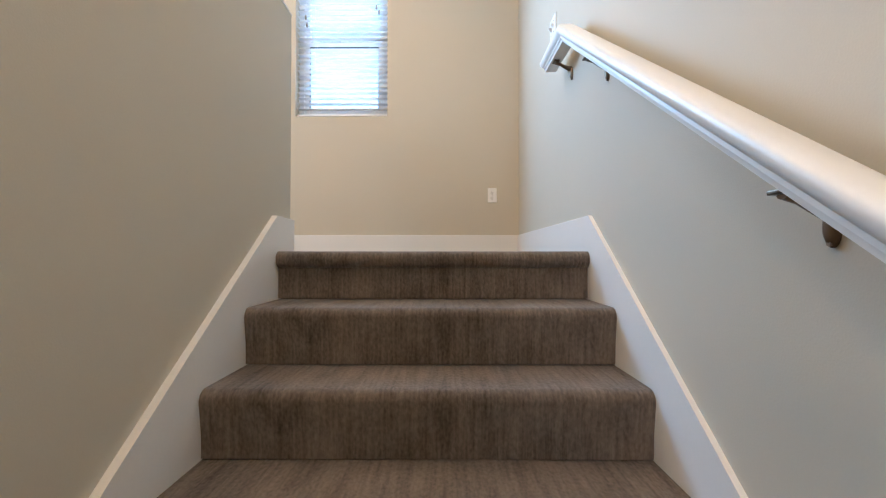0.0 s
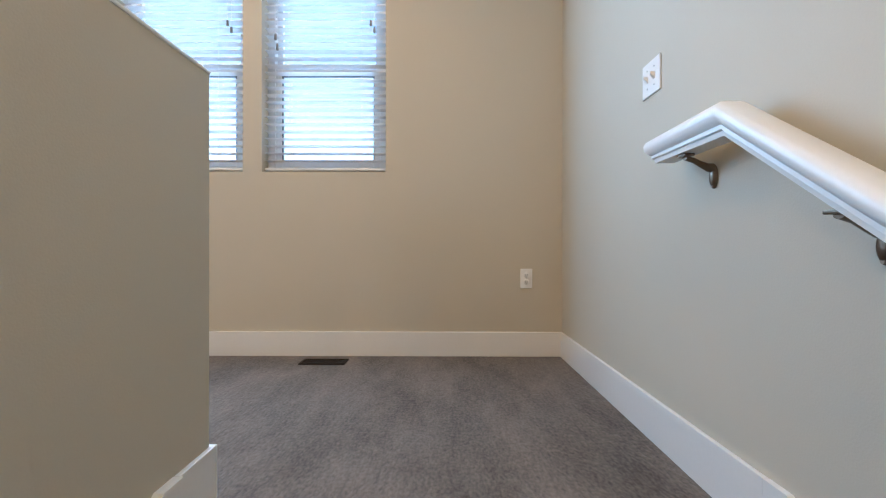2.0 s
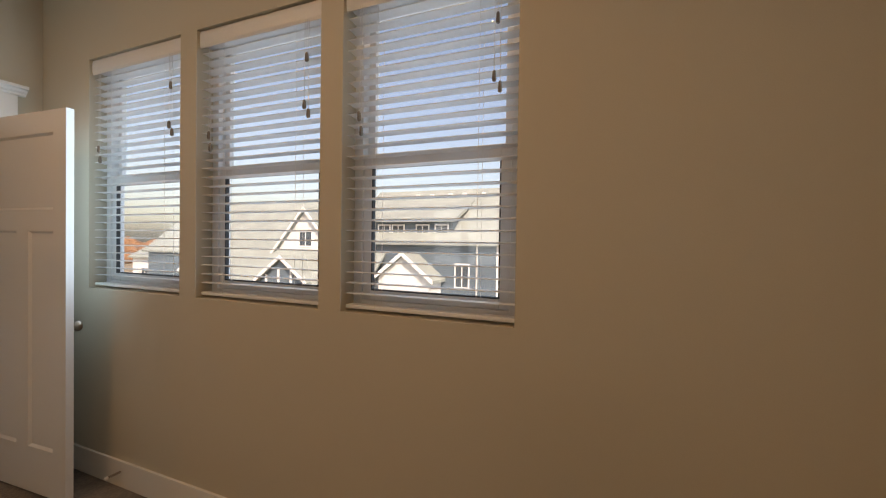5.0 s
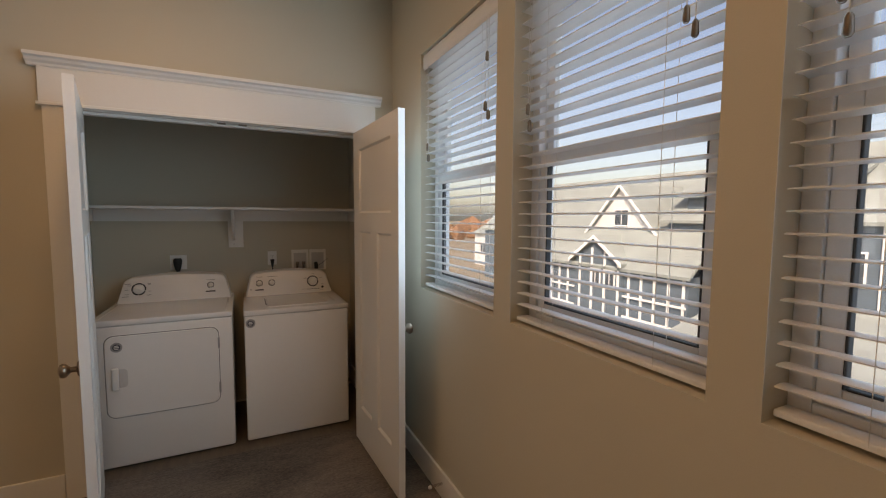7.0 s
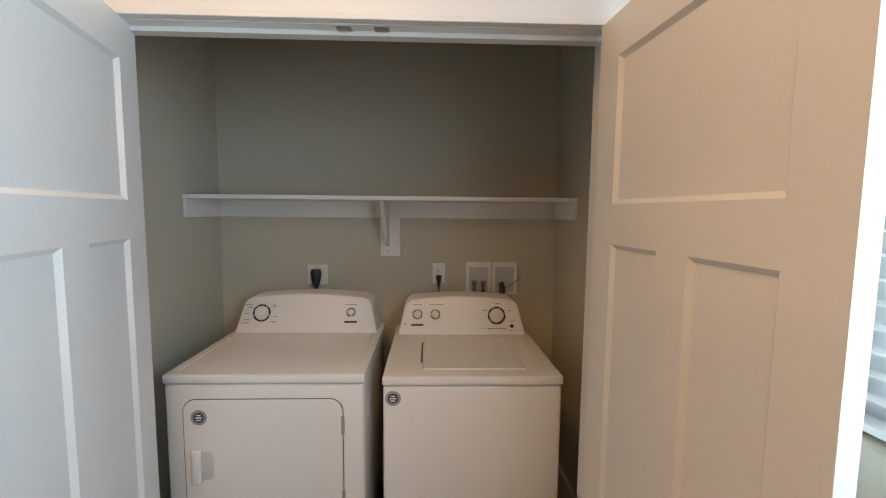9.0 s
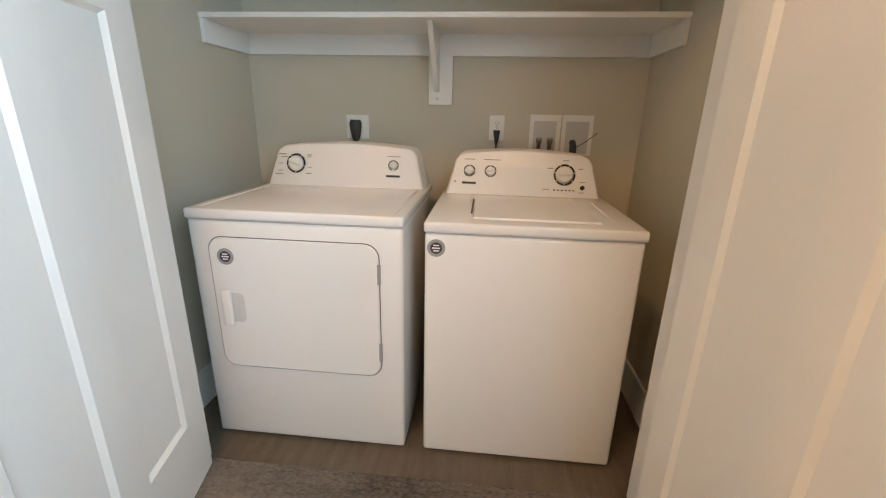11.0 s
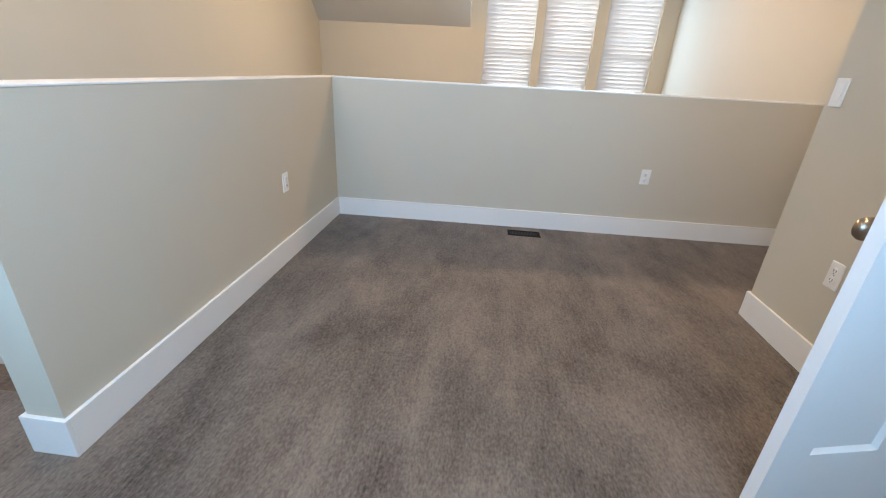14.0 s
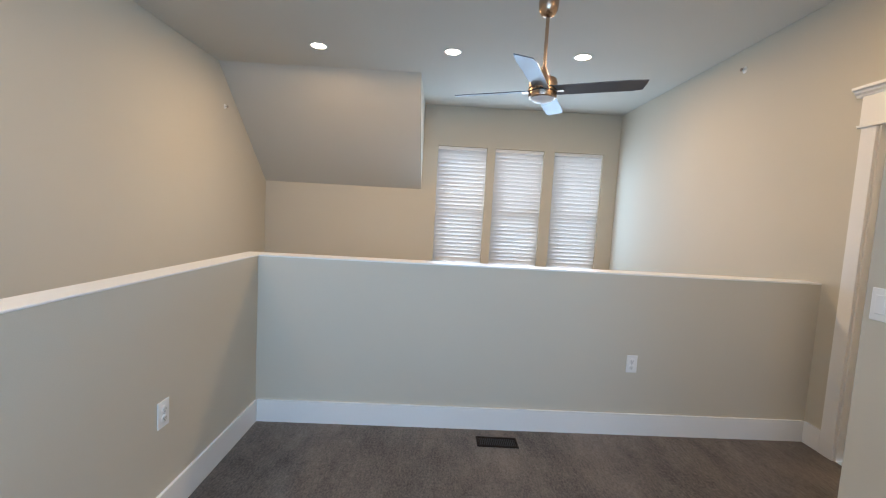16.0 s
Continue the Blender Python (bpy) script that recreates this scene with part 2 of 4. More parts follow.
def tube(points, r, seg=8):
    bm = bmesh.new()
    rings = []
    pts = [Vector(p) for p in points]
    for i, p in enumerate(pts):
        d = (pts[min(i + 1, len(pts) - 1)] - pts[max(i - 1, 0)]).normalized()
        u = d.cross(Vector((0, 0, 1)) if abs(d.z) < 0.9 else Vector((1, 0, 0))).normalized()
        w = d.cross(u)
        rings.append([bm.verts.new(p + r * (math.cos(2 * math.pi * j / seg) * u + math.sin(2 * math.pi * j / seg) * w)) for j in range(seg)])
    for a, b in zip(rings, rings[1:]):
        for j in range(seg):
            bm.faces.new((a[j], a[(j + 1) % seg], b[(j + 1) % seg], b[j]))
    bm.faces.new(rings[0][::-1])
    bm.faces.new(rings[-1])
    bmesh.ops.recalc_face_normals(bm, faces=bm.faces)
    return bm


def mesh_of(name, bm, material, smooth=False):
    me = bpy.data.meshes.new(name)
    bm.to_mesh(me)
    bm.free()
    me.materials.append(material)
    if smooth:
        me.shade_smooth()
        me.set_sharp_from_angle(angle=radians(40))
    return me


def part(name, bm, material, parent, label="", smooth=False):
    ob = new(name, mesh_of(name, bm, material, smooth))
    ob.parent = parent
    return tagged(ob, label)


def structure(name, bm, material, label, category, smooth=False):
    return tagged(new(name, mesh_of(name, bm, material, smooth)), label, category, kind="structure")


def thing(name, label, category, group="", m=None):
    ob = new(name)
    if m is not None:
        ob.matrix_world = m
    return tagged(ob, label, category, group)


def merge(a, b):
    """Joins the bmesh b into a."""
    me = bpy.data.meshes.new("joined")
    b.to_mesh(me)
    b.free()
    a.from_mesh(me)
    bpy.data.meshes.remove(me)
    return a


# ---- structure ----
XW, XR, XB = -4.03, -4.985, -5.08       # west wall, wall of the recess, back of the closet
HW0, HW1, HWN = -1.388, -1.266, -1.42  # half wall by the stairs: west face, east face, north end
YS, YS1, YF = -3.825, -3.97, -7.25      # half wall to the void: faces; far window wall
LOW = -3.0                              # floor of the room below
WT = 0.17
SILL, HEAD = 1.077, 2.39
WINDOWS_N = [(-1.76, -1.034), (-2.632, -1.872), (-3.535, -2.75)]
WINDOWS_S = [(-3.116, -2.42), (-3.926, -3.23), (-4.77, -4.074)]
SILL_S, HEAD_S = 0.66, 2.345


def wall_with_openings(y0, y1, x0, x1, z0, z1, openings, lo, hi):
    rows, x = [], x0
    for a, b in sorted(openings):
        rows += [(x, a, y0, y1, z0, z1), (a, b, y0, y1, z0, lo), (a, b, y0, y1, hi, z1)]
        x = b
    return boxes(rows + [(x, x1, y0, y1, z0, z1)])


structure("wall_north", wall_with_openings(0, WT, -5.3, 0.15, LOW, CEIL, WINDOWS_N, SILL, HEAD), PAINT, "beige painted wall with three deep window openings", "wall")
structure("wall_east", box(0, 0.15, YF - WT, 0, LOW, CEIL), PAINT, "beige painted wall beside the stairs", "wall")
OPEN_S, OPEN_N, OPEN_Z = -1.70, -0.225, 2.03
structure("wall_west", boxes([(XW - 0.115, XW, -2.72, OPEN_S, 0, CEIL), (XW - 0.115, XW, OPEN_S, OPEN_N, OPEN_Z, CEIL), (XW - 0.115, XW, OPEN_N, 0, 0, CEIL)]), PAINT, "beige painted wall with a closet opening", "wall")
structure("wall_closet_south", box(XB, XW - 0.115, -2.02, -1.905, -0.2, CEIL), PAINT, "beige painted closet side wall", "wall")
structure("wall_closet_north", box(XB, XW - 0.115, -0.06, 0, -0.2, CEIL), PAINT, "beige painted closet side wall", "wall")
structure("wall_closet_back", box(XB - 0.12, XB, -2.02, 0, -0.2, CEIL), PAINT, "beige painted closet back wall", "wall")
structure("wall_return", box(XR, XW - 0.115, -2.72, -2.60, 0, CEIL), PAINT, "beige painted wall return", "wall")
DOOR_S, DOOR_N = -3.68, -2.94
structure("wall_recess", boxes([(XR - 0.12, XR, YF, DOOR_S, LOW, CEIL), (XR - 0.12, XR, DOOR_S, DOOR_N, OPEN_Z, CEIL), (XR - 0.12, XR, DOOR_N, -2.60, 0, CEIL), (XR - 0.12, XR, DOOR_S, DOOR_N, LOW, -0.2)]), PAINT, "beige painted wall with a door", "wall")
structure("wall_south", wall_with_openings(YF - WT, YF, XR - 0.12, 0, LOW, CEIL, WINDOWS_S, SILL_S, HEAD_S), PAINT, "beige painted wall with three tall windows", "wall")
structure("half_wall_stairs", box(HW0, HW1, YS1, HWN, LOW, 1.052), PAINT, "beige painted half wall beside the stairs", "half wall")
SKEW = 0.085                            # how much farther south the half wall stands at its west end


def skewed(x0, x1, y0, y1, z0, z1):
    """A bar along the half wall to the void, between two faces given at its east end."""
    return sweep([[(x, y + SKEW * (x - HW0) / (HW0 - XR), z) for y, z in ((y0, z0), (y1, z0), (y1, z1), (y0, z1))] for x in (x0, x1)])


structure("half_wall_void", skewed(XR, HW0, YS1, YS, LOW, 1.052), PAINT, "beige painted half wall above the room below", "half wall")
structure("wall_cap", merge(boxes([(HW0 - 0.003, HW1 + 0.003, YS1 - 0.003, HWN + 0.004, 1.052, 1.061)], 0.003), skewed(XR, HW0 - 0.003, YS1 - 0.003, YS + 0.003, 1.052, 1.061)), TRIM, "white painted cap on the half walls", "trim")
structure("ceiling", box(-5.3, 0.15, YF - WT, WT, CEIL, CEIL + 0.15), CEILING, "smooth painted ceiling", "ceiling")
SLOPE_Y, SLOPE_Z, CHEEK = -5.95, 1.715, -2.205
structure("ceiling_slope", sweep([[(x, YF, SLOPE_Z), (x, SLOPE_Y, CEIL), (x, YF, CEIL)] for x in (CHEEK, 0)]), CEILING, "painted sloping ceiling beside the dormer", "ceiling")
structure("floor", boxes([(XW - 0.10, HW1 - 0.02, YS - 0.1, 0, -0.22, 0), (XR, XW - 0.10, YS - 0.1, -2.60, -0.22, 0), (HW1 - 0.02, 0, -1.583, 0, -0.22, 0)]), CARPET, "taupe cut-pile carpet on the loft floor", "floor")
structure("closet_floor", box(XB, XW - 0.10, -1.96, -0.03, -0.22, -0.018), VINYL, "brown vinyl closet floor", "floor")
structure("lower_floor", box(XR, 0, YF, 0, LOW - 0.2, LOW), CARPET, "taupe carpet in the room below", "floor")
structure("wall_lower_west", box(XR - 0.12, XR, -2.60, 0, LOW, 0), PAINT, "beige wall of the room below", "wall")

# stairs
RISE, RUN, NOSE_Y = 0.191, 0.252, -1.635
stairs = tagged(new("stairs"), "carpeted stairs between white skirt boards", "stairs", kind="structure")


def step_profile(over):
    r = 0.03
    back = 0.052 if over else 0.30
    pts = [(back, 0.0), (r, 0.0)]
    pts += [(r - r * math.sin(a), -r + r * math.cos(a)) for a in (0.4, 0.8, 1.2, 1.57)]
    if over:
        pts += [(r - r * math.sin(a), -0.034 + r * math.cos(a)) for a in (1.9, 2.3, 2.7)] + [(over, -0.066), (over, -RISE + 0.004)]
    else:
        pts += [(0.004, -0.06), (0.012, -0.12), (0.014, -RISE + 0.004)]
    return pts + [(back, -RISE + 0.004)]


def step_mesh(over):
    return mesh_of("step", sweep([[(x, y, z) for y, z in step_profile(over)] for x in (HW1 + 0.0225, -0.0155)]), STAIR_CARPET, True)


top_step, plain_step = step_mesh(0.028), step_mesh(0.0)
for i in range(15):
    ob = new("step", plain_step if i else top_step)
    ob.location = (0, NOSE_Y - RUN * i, -RISE * i)
    ob.parent = stairs
SLOPE = 0.74
for name, x0, x1 in (("skirt_east", -0.015, 0), ("skirt_west", HW1, HW1 + 0.022)):
    y_low = -5.2 if x0 > -1 else YS1
    ring = [(-1.615, 0.142), (-1.555, 0.142), (-1.555, -0.3), (-1.8, -0.62), (y_low, 0.142 + SLOPE * (y_low + 1.615) - 0.62), (y_low, 0.142 + SLOPE * (y_low + 1.615))]
    structure(name, sweep([[(x, y, z) for y, z in ring] for x in (x0, x1)]), TRIM, "white painted stair skirt board", "trim")
BT, BH = 0.014, 0.142
structure("baseboard", merge(boxes([
    (XW + BT, 0, -BT, 0, 0, BH), (-BT, 0, -1.553, -BT, 0, BH),
    (HW1, HW1 + BT, -1.553, HWN, 0, BH), (HW0 - BT, HW1 + BT, HWN, HWN + BT, 0, BH), (HW0 - BT, HW0, YS + BT, HWN, 0, BH),
    (XR, XR + BT, -3.775, YS - SKEW + BT, 0, BH),
    (XW, XW + BT, -2.72, OPEN_S - 0.095, 0, BH), (XR + 0.05, XW + BT, -2.72 - BT, -2.72, 0, BH),
    (XB, XW - 0.115, -1.905, -1.905 + BT, -0.018, BH), (XB, XW - 0.115, -0.06 - BT, -0.06, -0.018, BH)], 0.002), skewed(XR + BT, HW0 - BT, YS, YS + BT, 0, BH)), TRIM, "white painted baseboard", "baseboard")


# door casings with flat legs, a frieze board and a crown cap, on a wall that faces east
def casing(name, x, y0, y1, z, label):
    c = tagged(new(name), label, "door casing", kind="structure")
    for a, b in ((y0 - 0.09, y0), (y1, y1 + 0.09)):
        part("casing_leg", box(x, x + 0.018, a, b, 0, z, 0.002), TRIM, c)
    hi = min(y1 + 0.10, -0.03)
    part("frieze", box(x, x + 0.022, y0 - 0.10, hi, z, z + 0.172, 0.002), TRIM, c)
    part("fillet", box(x, x + 0.032, y0 - 0.108, hi, z - 0.012, z + 0.004, 0.003), TRIM, c)
    z1 = z + 0.172
    ring = [(0, z1), (0.026, z1), (0.03, z1 + 0.012), (0.042, z1 + 0.022), (0.046, z1 + 0.034), (0.062, z1 + 0.04), (0.062, z1 + 0.056), (0, z1 + 0.056)]
    part("crown", sweep([[(x + a, y, b) for a, b in ring] for y in (y0 - 0.135, min(y1 + 0.135, -0.016))]), TRIM, c)
    part("jamb", boxes([(x - 0.115, x, y0 - 0.001, y0 + 0.012, 0, z), (x - 0.115, x, y1 - 0.012, y1 + 0.001, 0, z), (x - 0.115, x, y0, y1, z - 0.014, z + 0.001), (x - 0.075, x - 0.04, y0 + 0.012, y1 - 0.012, z - 0.028, z - 0.013)]), TRIM, c)
    return c


cc = casing("closet_casing", XW, OPEN_S, OPEN_N, OPEN_Z, "white painted closet casing with a crown cap")
for y in (-1.02, -0.91):
    part("ball_catch", box(XW - 0.036, XW - 0.012, y - 0.022, y + 0.022, OPEN_Z - 0.019, OPEN_Z - 0.0135, 0.002), NICKEL, cc, "nickel ball catch")
casing("door_casing", XR, DOOR_S, DOOR_N, OPEN_Z, "white painted door casing with a crown cap")


# craftsman door: one wide panel over two tall panels; the hinge edge lies on the origin
def panel_door(w, h, t):
    bm = bmesh.new()
    rows = [(0, 0.105), (w / 2 - 0.052, w / 2 + 0.052), (w - 0.105, w)]
    z1, z2, z3, z4 = 0.24, h - 0.62, h - 0.51, h - 0.115
    cells = [(0, 0.105, 0, h), (w - 0.105, w, 0, h), (0.105, w - 0.105, 0, z1), (0.105, w - 0.105, z2, z3), (0.105, w - 0.105, z4, h), (rows[1][0], rows[1][1], z1, z2)]
    for a, b, c, d in cells:
        add_box(bm, a, b, 0, t, c, d)
    panels = [(0.105, rows[1][0], z1, z2), (rows[1][1], w - 0.105, z1, z2), (0.105, w - 0.105, z3, z4)]
    for a, b, c, d in panels:
        add_box(bm, a, b, 0.011, t - 0.011, c, d)
        for side in (0.0, t):
            k = 1 if side == 0.0 else -1
            ring = [(0, 0), (0.012, 0.011 * k), (0, 0.011 * k)]
            for (p, q, vert) in ((a, 1, True), (b, -1, True), (c, 1, False), (d, -1, False)):
                secs = []
                for e in ((c, d) if vert else (a, b)):
                    secs.append([((p + q * u, side + v, e) if vert else (e, side + v, p + q * u)) for u, v in ring])
                merge(bm, sweep(secs))
    return bm


def knob(parent, x, y, z, way):
    m = Matrix.Translation((x, y, z)) @ Euler((radians(-90 * way), 0, 0)).to_matrix().to_4x4()
    part("knob", lathe([(0.032, 0), (0.032, 0.004), (0.027, 0.009), (0.012, 0.012), (0.011, 0.03), (0.018, 0.036), (0.027, 0.044), (0.029, 0.053), (0.026, 0.062), (0.014, 0.068)], 24, m), NICKEL, parent, "satin nickel knob", True)


def closet_door(name, hinge, angle, flip, label):
    d = thing(name, label, "door", "closet doors", pose(hinge[0], hinge[1], 0.012, 0, 0, angle))
    t, w = 0.035, 0.735
    bm = panel_door(w, 2.005, t)
    bmesh.ops.transform(bm, matrix=Matrix.Translation((0, -t if flip else 0, 0)), verts=bm.verts)
    part("leaf", bm, TRIM, d)
    y_mid = -t if flip else 0
    if flip:
        knob(d, w - 0.065, y_mid + t, 0.885, 1)
    else:
        knob(d, w - 0.065, y_mid, 0.852, -1)
    for z in (0.2, 1.0, 1.8):
        part("hinge", lathe([(0.0095, 0), (0.0095, 0.095)], 10, Matrix.Translation((0.0, 0.004 if flip else -0.004, z))), NICKEL, d, "nickel hinge", True)
    return d


closet_door("closet_door", (XW - 0.06, OPEN_S + 0.013), 13.0, False, "white painted three-panel closet door standing open")
dr = closet_door("closet_door", (XW + 0.02, OPEN_N - 0.012), 3.5, True, "white painted three-panel closet door open against the window wall")
entry = thing("panel_door", "white painted three-panel door, closed, in the recess", "door", "", pose(XR - 0.04, DOOR_S + 0.014, 0.012, 0, 0, 90))
part("leaf", panel_door(0.71, 2.0, 0.035), TRIM, entry)


# windows: vinyl single-hung, one sash above the other
def window(name, x0, x1, z0, z1, y, way, meet, label):
    """y: the inner face of the frame; way: +1 where outdoors lies towards +y."""
    w = tagged(new(name), label, "window", kind="structure")

    def ring(a, b, c, d, t, y0, y1):
        return boxes([(a, a + t, y + way * y0, y + way * y1, c, d), (b - t, b, y + way * y0, y + way * y1, c, d), (a + t, b - t, y + way * y0, y + way * y1, c, c + t), (a + t, b - t, y + way * y0, y + way * y1, d - t, d)], 0.003)

    part("window_frame", ring(x0, x1, z0, z1, 0.042, 0, 0.075), VINYL_FRAME, w)
    low = part("lower_sash", ring(x0 + 0.043, x1 - 0.043, z0 + 0.043, meet + 0.02, 0.04, 0.008, 0.036), VINYL_FRAME, w)
    part("gasket", ring(x0 + 0.082, x1 - 0.082, z0 + 0.082, meet - 0.019, 0.006, 0.007, 0.03), GASKET, low)
    up = part("upper_sash", ring(x0 + 0.043, x1 - 0.043, meet - 0.02, z1 - 0.043, 0.034, 0.038, 0.066), VINYL_FRAME, w)
    for p, a, b, c, yy in ((low, 0.084, z0 + 0.084, meet - 0.021, 0.02), (up, 0.078, meet + 0.015, z1 - 0.078, 0.05)):
        pane = part("pane", box(x0 + a, x1 - a, y + way * yy, y + way * (yy + 0.004), b, c), GLASS, p, "clear glass pane")
        pane.visible_shadow = False
    part("latch", box((x0 + x1) / 2 - 0.03, (x0 + x1) / 2 + 0.03, y + way * 0.01, y + way * 0.034, meet + 0.021, meet + 0.034, 0.003), VINYL_FRAME, w)
    return w


for i, (a, b) in enumerate(WINDOWS_N):
    window("window_%d" % (i + 1), a, b, SILL, HEAD, 0.09, 1, 1.70, "white vinyl single-hung window in a deep plain opening")
for a, b in WINDOWS_N:
    sky_lamp(a + 0.02, b - 0.02, SILL + 0.03, HEAD - 0.1, 0.004, 1, DAY_L, (0.37, 0.68, 1.0))
    sky_lamp(a + 0.05, b - 0.05, SILL + 0.05, HEAD - 0.05, 0.20, 1, 0.7, (0.28, 0.60, 1.0))
for i, (a, b) in enumerate(WINDOWS_S):
    sky_lamp(a + 0.02, b - 0.02, SILL_S + 0.03, HEAD_S - 0.1, YF + 0.004, -1, 1.1)
    sky_lamp(a + 0.05, b - 0.05, SILL_S + 0.05, HEAD_S - 0.05, YF - 0.20, -1, 0.34, (0.40, 0.68, 1.0))
    window("window_%d" % (i + 4), a, b, SILL_S, HEAD_S, YF - 0.09, -1, 1.45, "white vinyl window behind closed blinds")


# slatted blinds inside the openings
def slat_bm(w, depth, crown):
    xs, n = (-w / 2, w / 2), 6
    top = [(-depth / 2 + depth * i / n, crown * (1 - (2 * i / n - 1) ** 2)) for i in range(n + 1)]
    ring = top + [(a, b - 0.0028) for a, b in reversed(top)]
    return sweep([[(x, a, b) for a, b in ring] for x in xs])


def blind(x0, x1, z0, z1, y, tilt, pitch, depth, slat_material, label, group):
    w, xm = x1 - x0 - 0.012, (x0 + x1) / 2
    b = thing("window_blind", label, "window blind", group, pose(xm, y, z0))
    h = z1 - z0
    part("headrail", box(-w / 2, w / 2, -0.022, 0.028, h - 0.052, h - 0.004, 0.002), SLAT, b)
    ring = [(-0.036, h - 0.085), (-0.030, h - 0.085), (-0.030, h - 0.004), (-0.036, h - 0.004), (-0.040, h - 0.02), (-0.040, h - 0.07)]
    part("valance", sweep([[(x, p, q) for p, q in ring] for x in (-w / 2, w / 2)]), SLAT, b, "white valance")
    part("bottom_rail", box(-w / 2, w / 2, -depth / 2, depth / 2, 0.012, 0.028, 0.004), SLAT, b)
    me = mesh_of("slat", slat_bm(w, depth, 0.003), slat_material, True)
    z = 0.03 + pitch
    while z < h - 0.06:
        s = new("slat", me)
        s.parent = b
        s.location, s.rotation_euler = (0, 0, z), (radians(tilt + random.uniform(-1.2, 1.2)), 0, 0)
        z += pitch
    for fx in (-0.30, 0.30):
        part("ladder_cord", boxes([(fx * w - 0.0006, fx * w + 0.0006, s * depth * 0.5 - 0.0006, s * depth * 0.5 + 0.0006, 0.02, h - 0.05) for s in (-1, 1)]), CORD, b)
    return b, w, h


for i, (a, b) in enumerate(WINDOWS_N):
    bl, w, h = blind(a, b, SILL, HEAD, 0.052, -3, 0.0435, 0.05, SLAT, "white slatted blind with open slats in the window", "loft window blinds")
    for fx, drop, n in ((-0.40, 0.50, 0), (-0.385, 0.56, 1), (0.40, 0.22, 2), (0.385, 0.42, 3), (0.415, 0.46, 4)):
        x = fx * w
        part("pull_cord", tube([(x, -0.045, h - 0.08), (x, -0.046, h - drop)], 0.0012, 5), CORD, bl)
        part("tassel", lathe([(0.003, 0), (0.007, -0.006), (0.0085, -0.034), (0.005, -0.04)][::-1], 10, Matrix.Translation((x, -0.046, h - drop))), TASSEL, bl, "brown wooden cord tassel", True)
for a, b in WINDOWS_S:
    blind(a, b, SILL_S, HEAD_S, YF - 0.045, 60, 0.054, 0.066, SLAT_THIN, "white slatted blind with closed slats, lit from behind", "far window blinds")


# handrail: flat underside, fillet and rounded top
def rail_ring(y, z, k, returned=False):
    prof = [(-0.044, 0), (-0.094, 0), (-0.096, 0.014), (-0.101, 0.018), (-0.101, 0.030), (-0.106, 0.034), (-0.115, 0.050), (-0.117, 0.070), (-0.112, 0.084), (-0.102, 0.091), (-0.060, 0.093), (-0.046, 0.088), (-0.041, 0.075), (-0.044, 0.050), (-0.050, 0.034), (-0.044, 0.018)]
    if not returned:
        return [(x, y, z + k * v) for x, v in prof]
    heights, reach = (0, 0.014, 0.018, 0.030, 0.034, 0.050, 0.070, 0.084, 0.093), (0.094, 0.096, 0.101, 0.101, 0.106, 0.115, 0.117, 0.112, 0.098)
    return [(x, y - 0.117 + float(np.interp(v, heights, reach)), z + k * v) for x, v in prof]


RZ, RAIL_SLOPE, KNEE = 0.870, 0.715, -1.548
hand_rail = thing("handrail", "white painted wooden handrail on the stair wall", "handrail")
rail_low = -5.3
part("rail", sweep([rail_ring(-1.235, RZ, 0.74, True), rail_ring(KNEE, RZ, 0.80), rail_ring(rail_low, RZ + RAIL_SLOPE * (rail_low - KNEE), 0.95)]), TRIM, hand_rail, "", True)


def bracket(y, z):
    turn = Euler((0, radians(-90), 0)).to_matrix().to_4x4()
    b = part("bracket", lathe([(0.016, 0), (0.016, 0.004), (0.012, 0.009), (0.007, 0.011)], 20, Matrix.Translation((-0.001, y, z - 0.058)) @ turn @ Matrix.Diagonal((1.9, 0.85, 1, 1))), AGED, hand_rail, "aged bronze rail bracket", True)
    secs = []
    for x, zz, hw, hh in ((-0.006, -0.036, 0.0115, 0.013), (-0.02, -0.034, 0.010, 0.011), (-0.038, -0.026, 0.0085, 0.0085), (-0.056, -0.016, 0.0085, 0.007), (-0.078, -0.010, 0.010, 0.006)):
        secs.append([(x, y + hw * math.cos(k * math.pi / 5), z + zz + hh * math.sin(k * math.pi / 5)) for k in range(10)])
    part("arm", sweep(secs), AGED, b, "", True)
    part("saddle", box(-0.088, -0.062, y - 0.018, y + 0.018, z - 0.008, z - 0.001, 0.002), AGED, b)
    for dz in (-0.082, -0.068):
        part("screw", lathe([(0.0045, 0), (0.004, 0.004)], 8, Matrix.Translation((-0.006, y, z + dz)) @ turn), NICKEL, b, "bright screw", True)


bracket(-1.375, RZ)
for y in (-1.79, -2.64, -3.7, -4.8):
    bracket(y, RZ + RAIL_SLOPE * (y - KNEE) - 0.006)


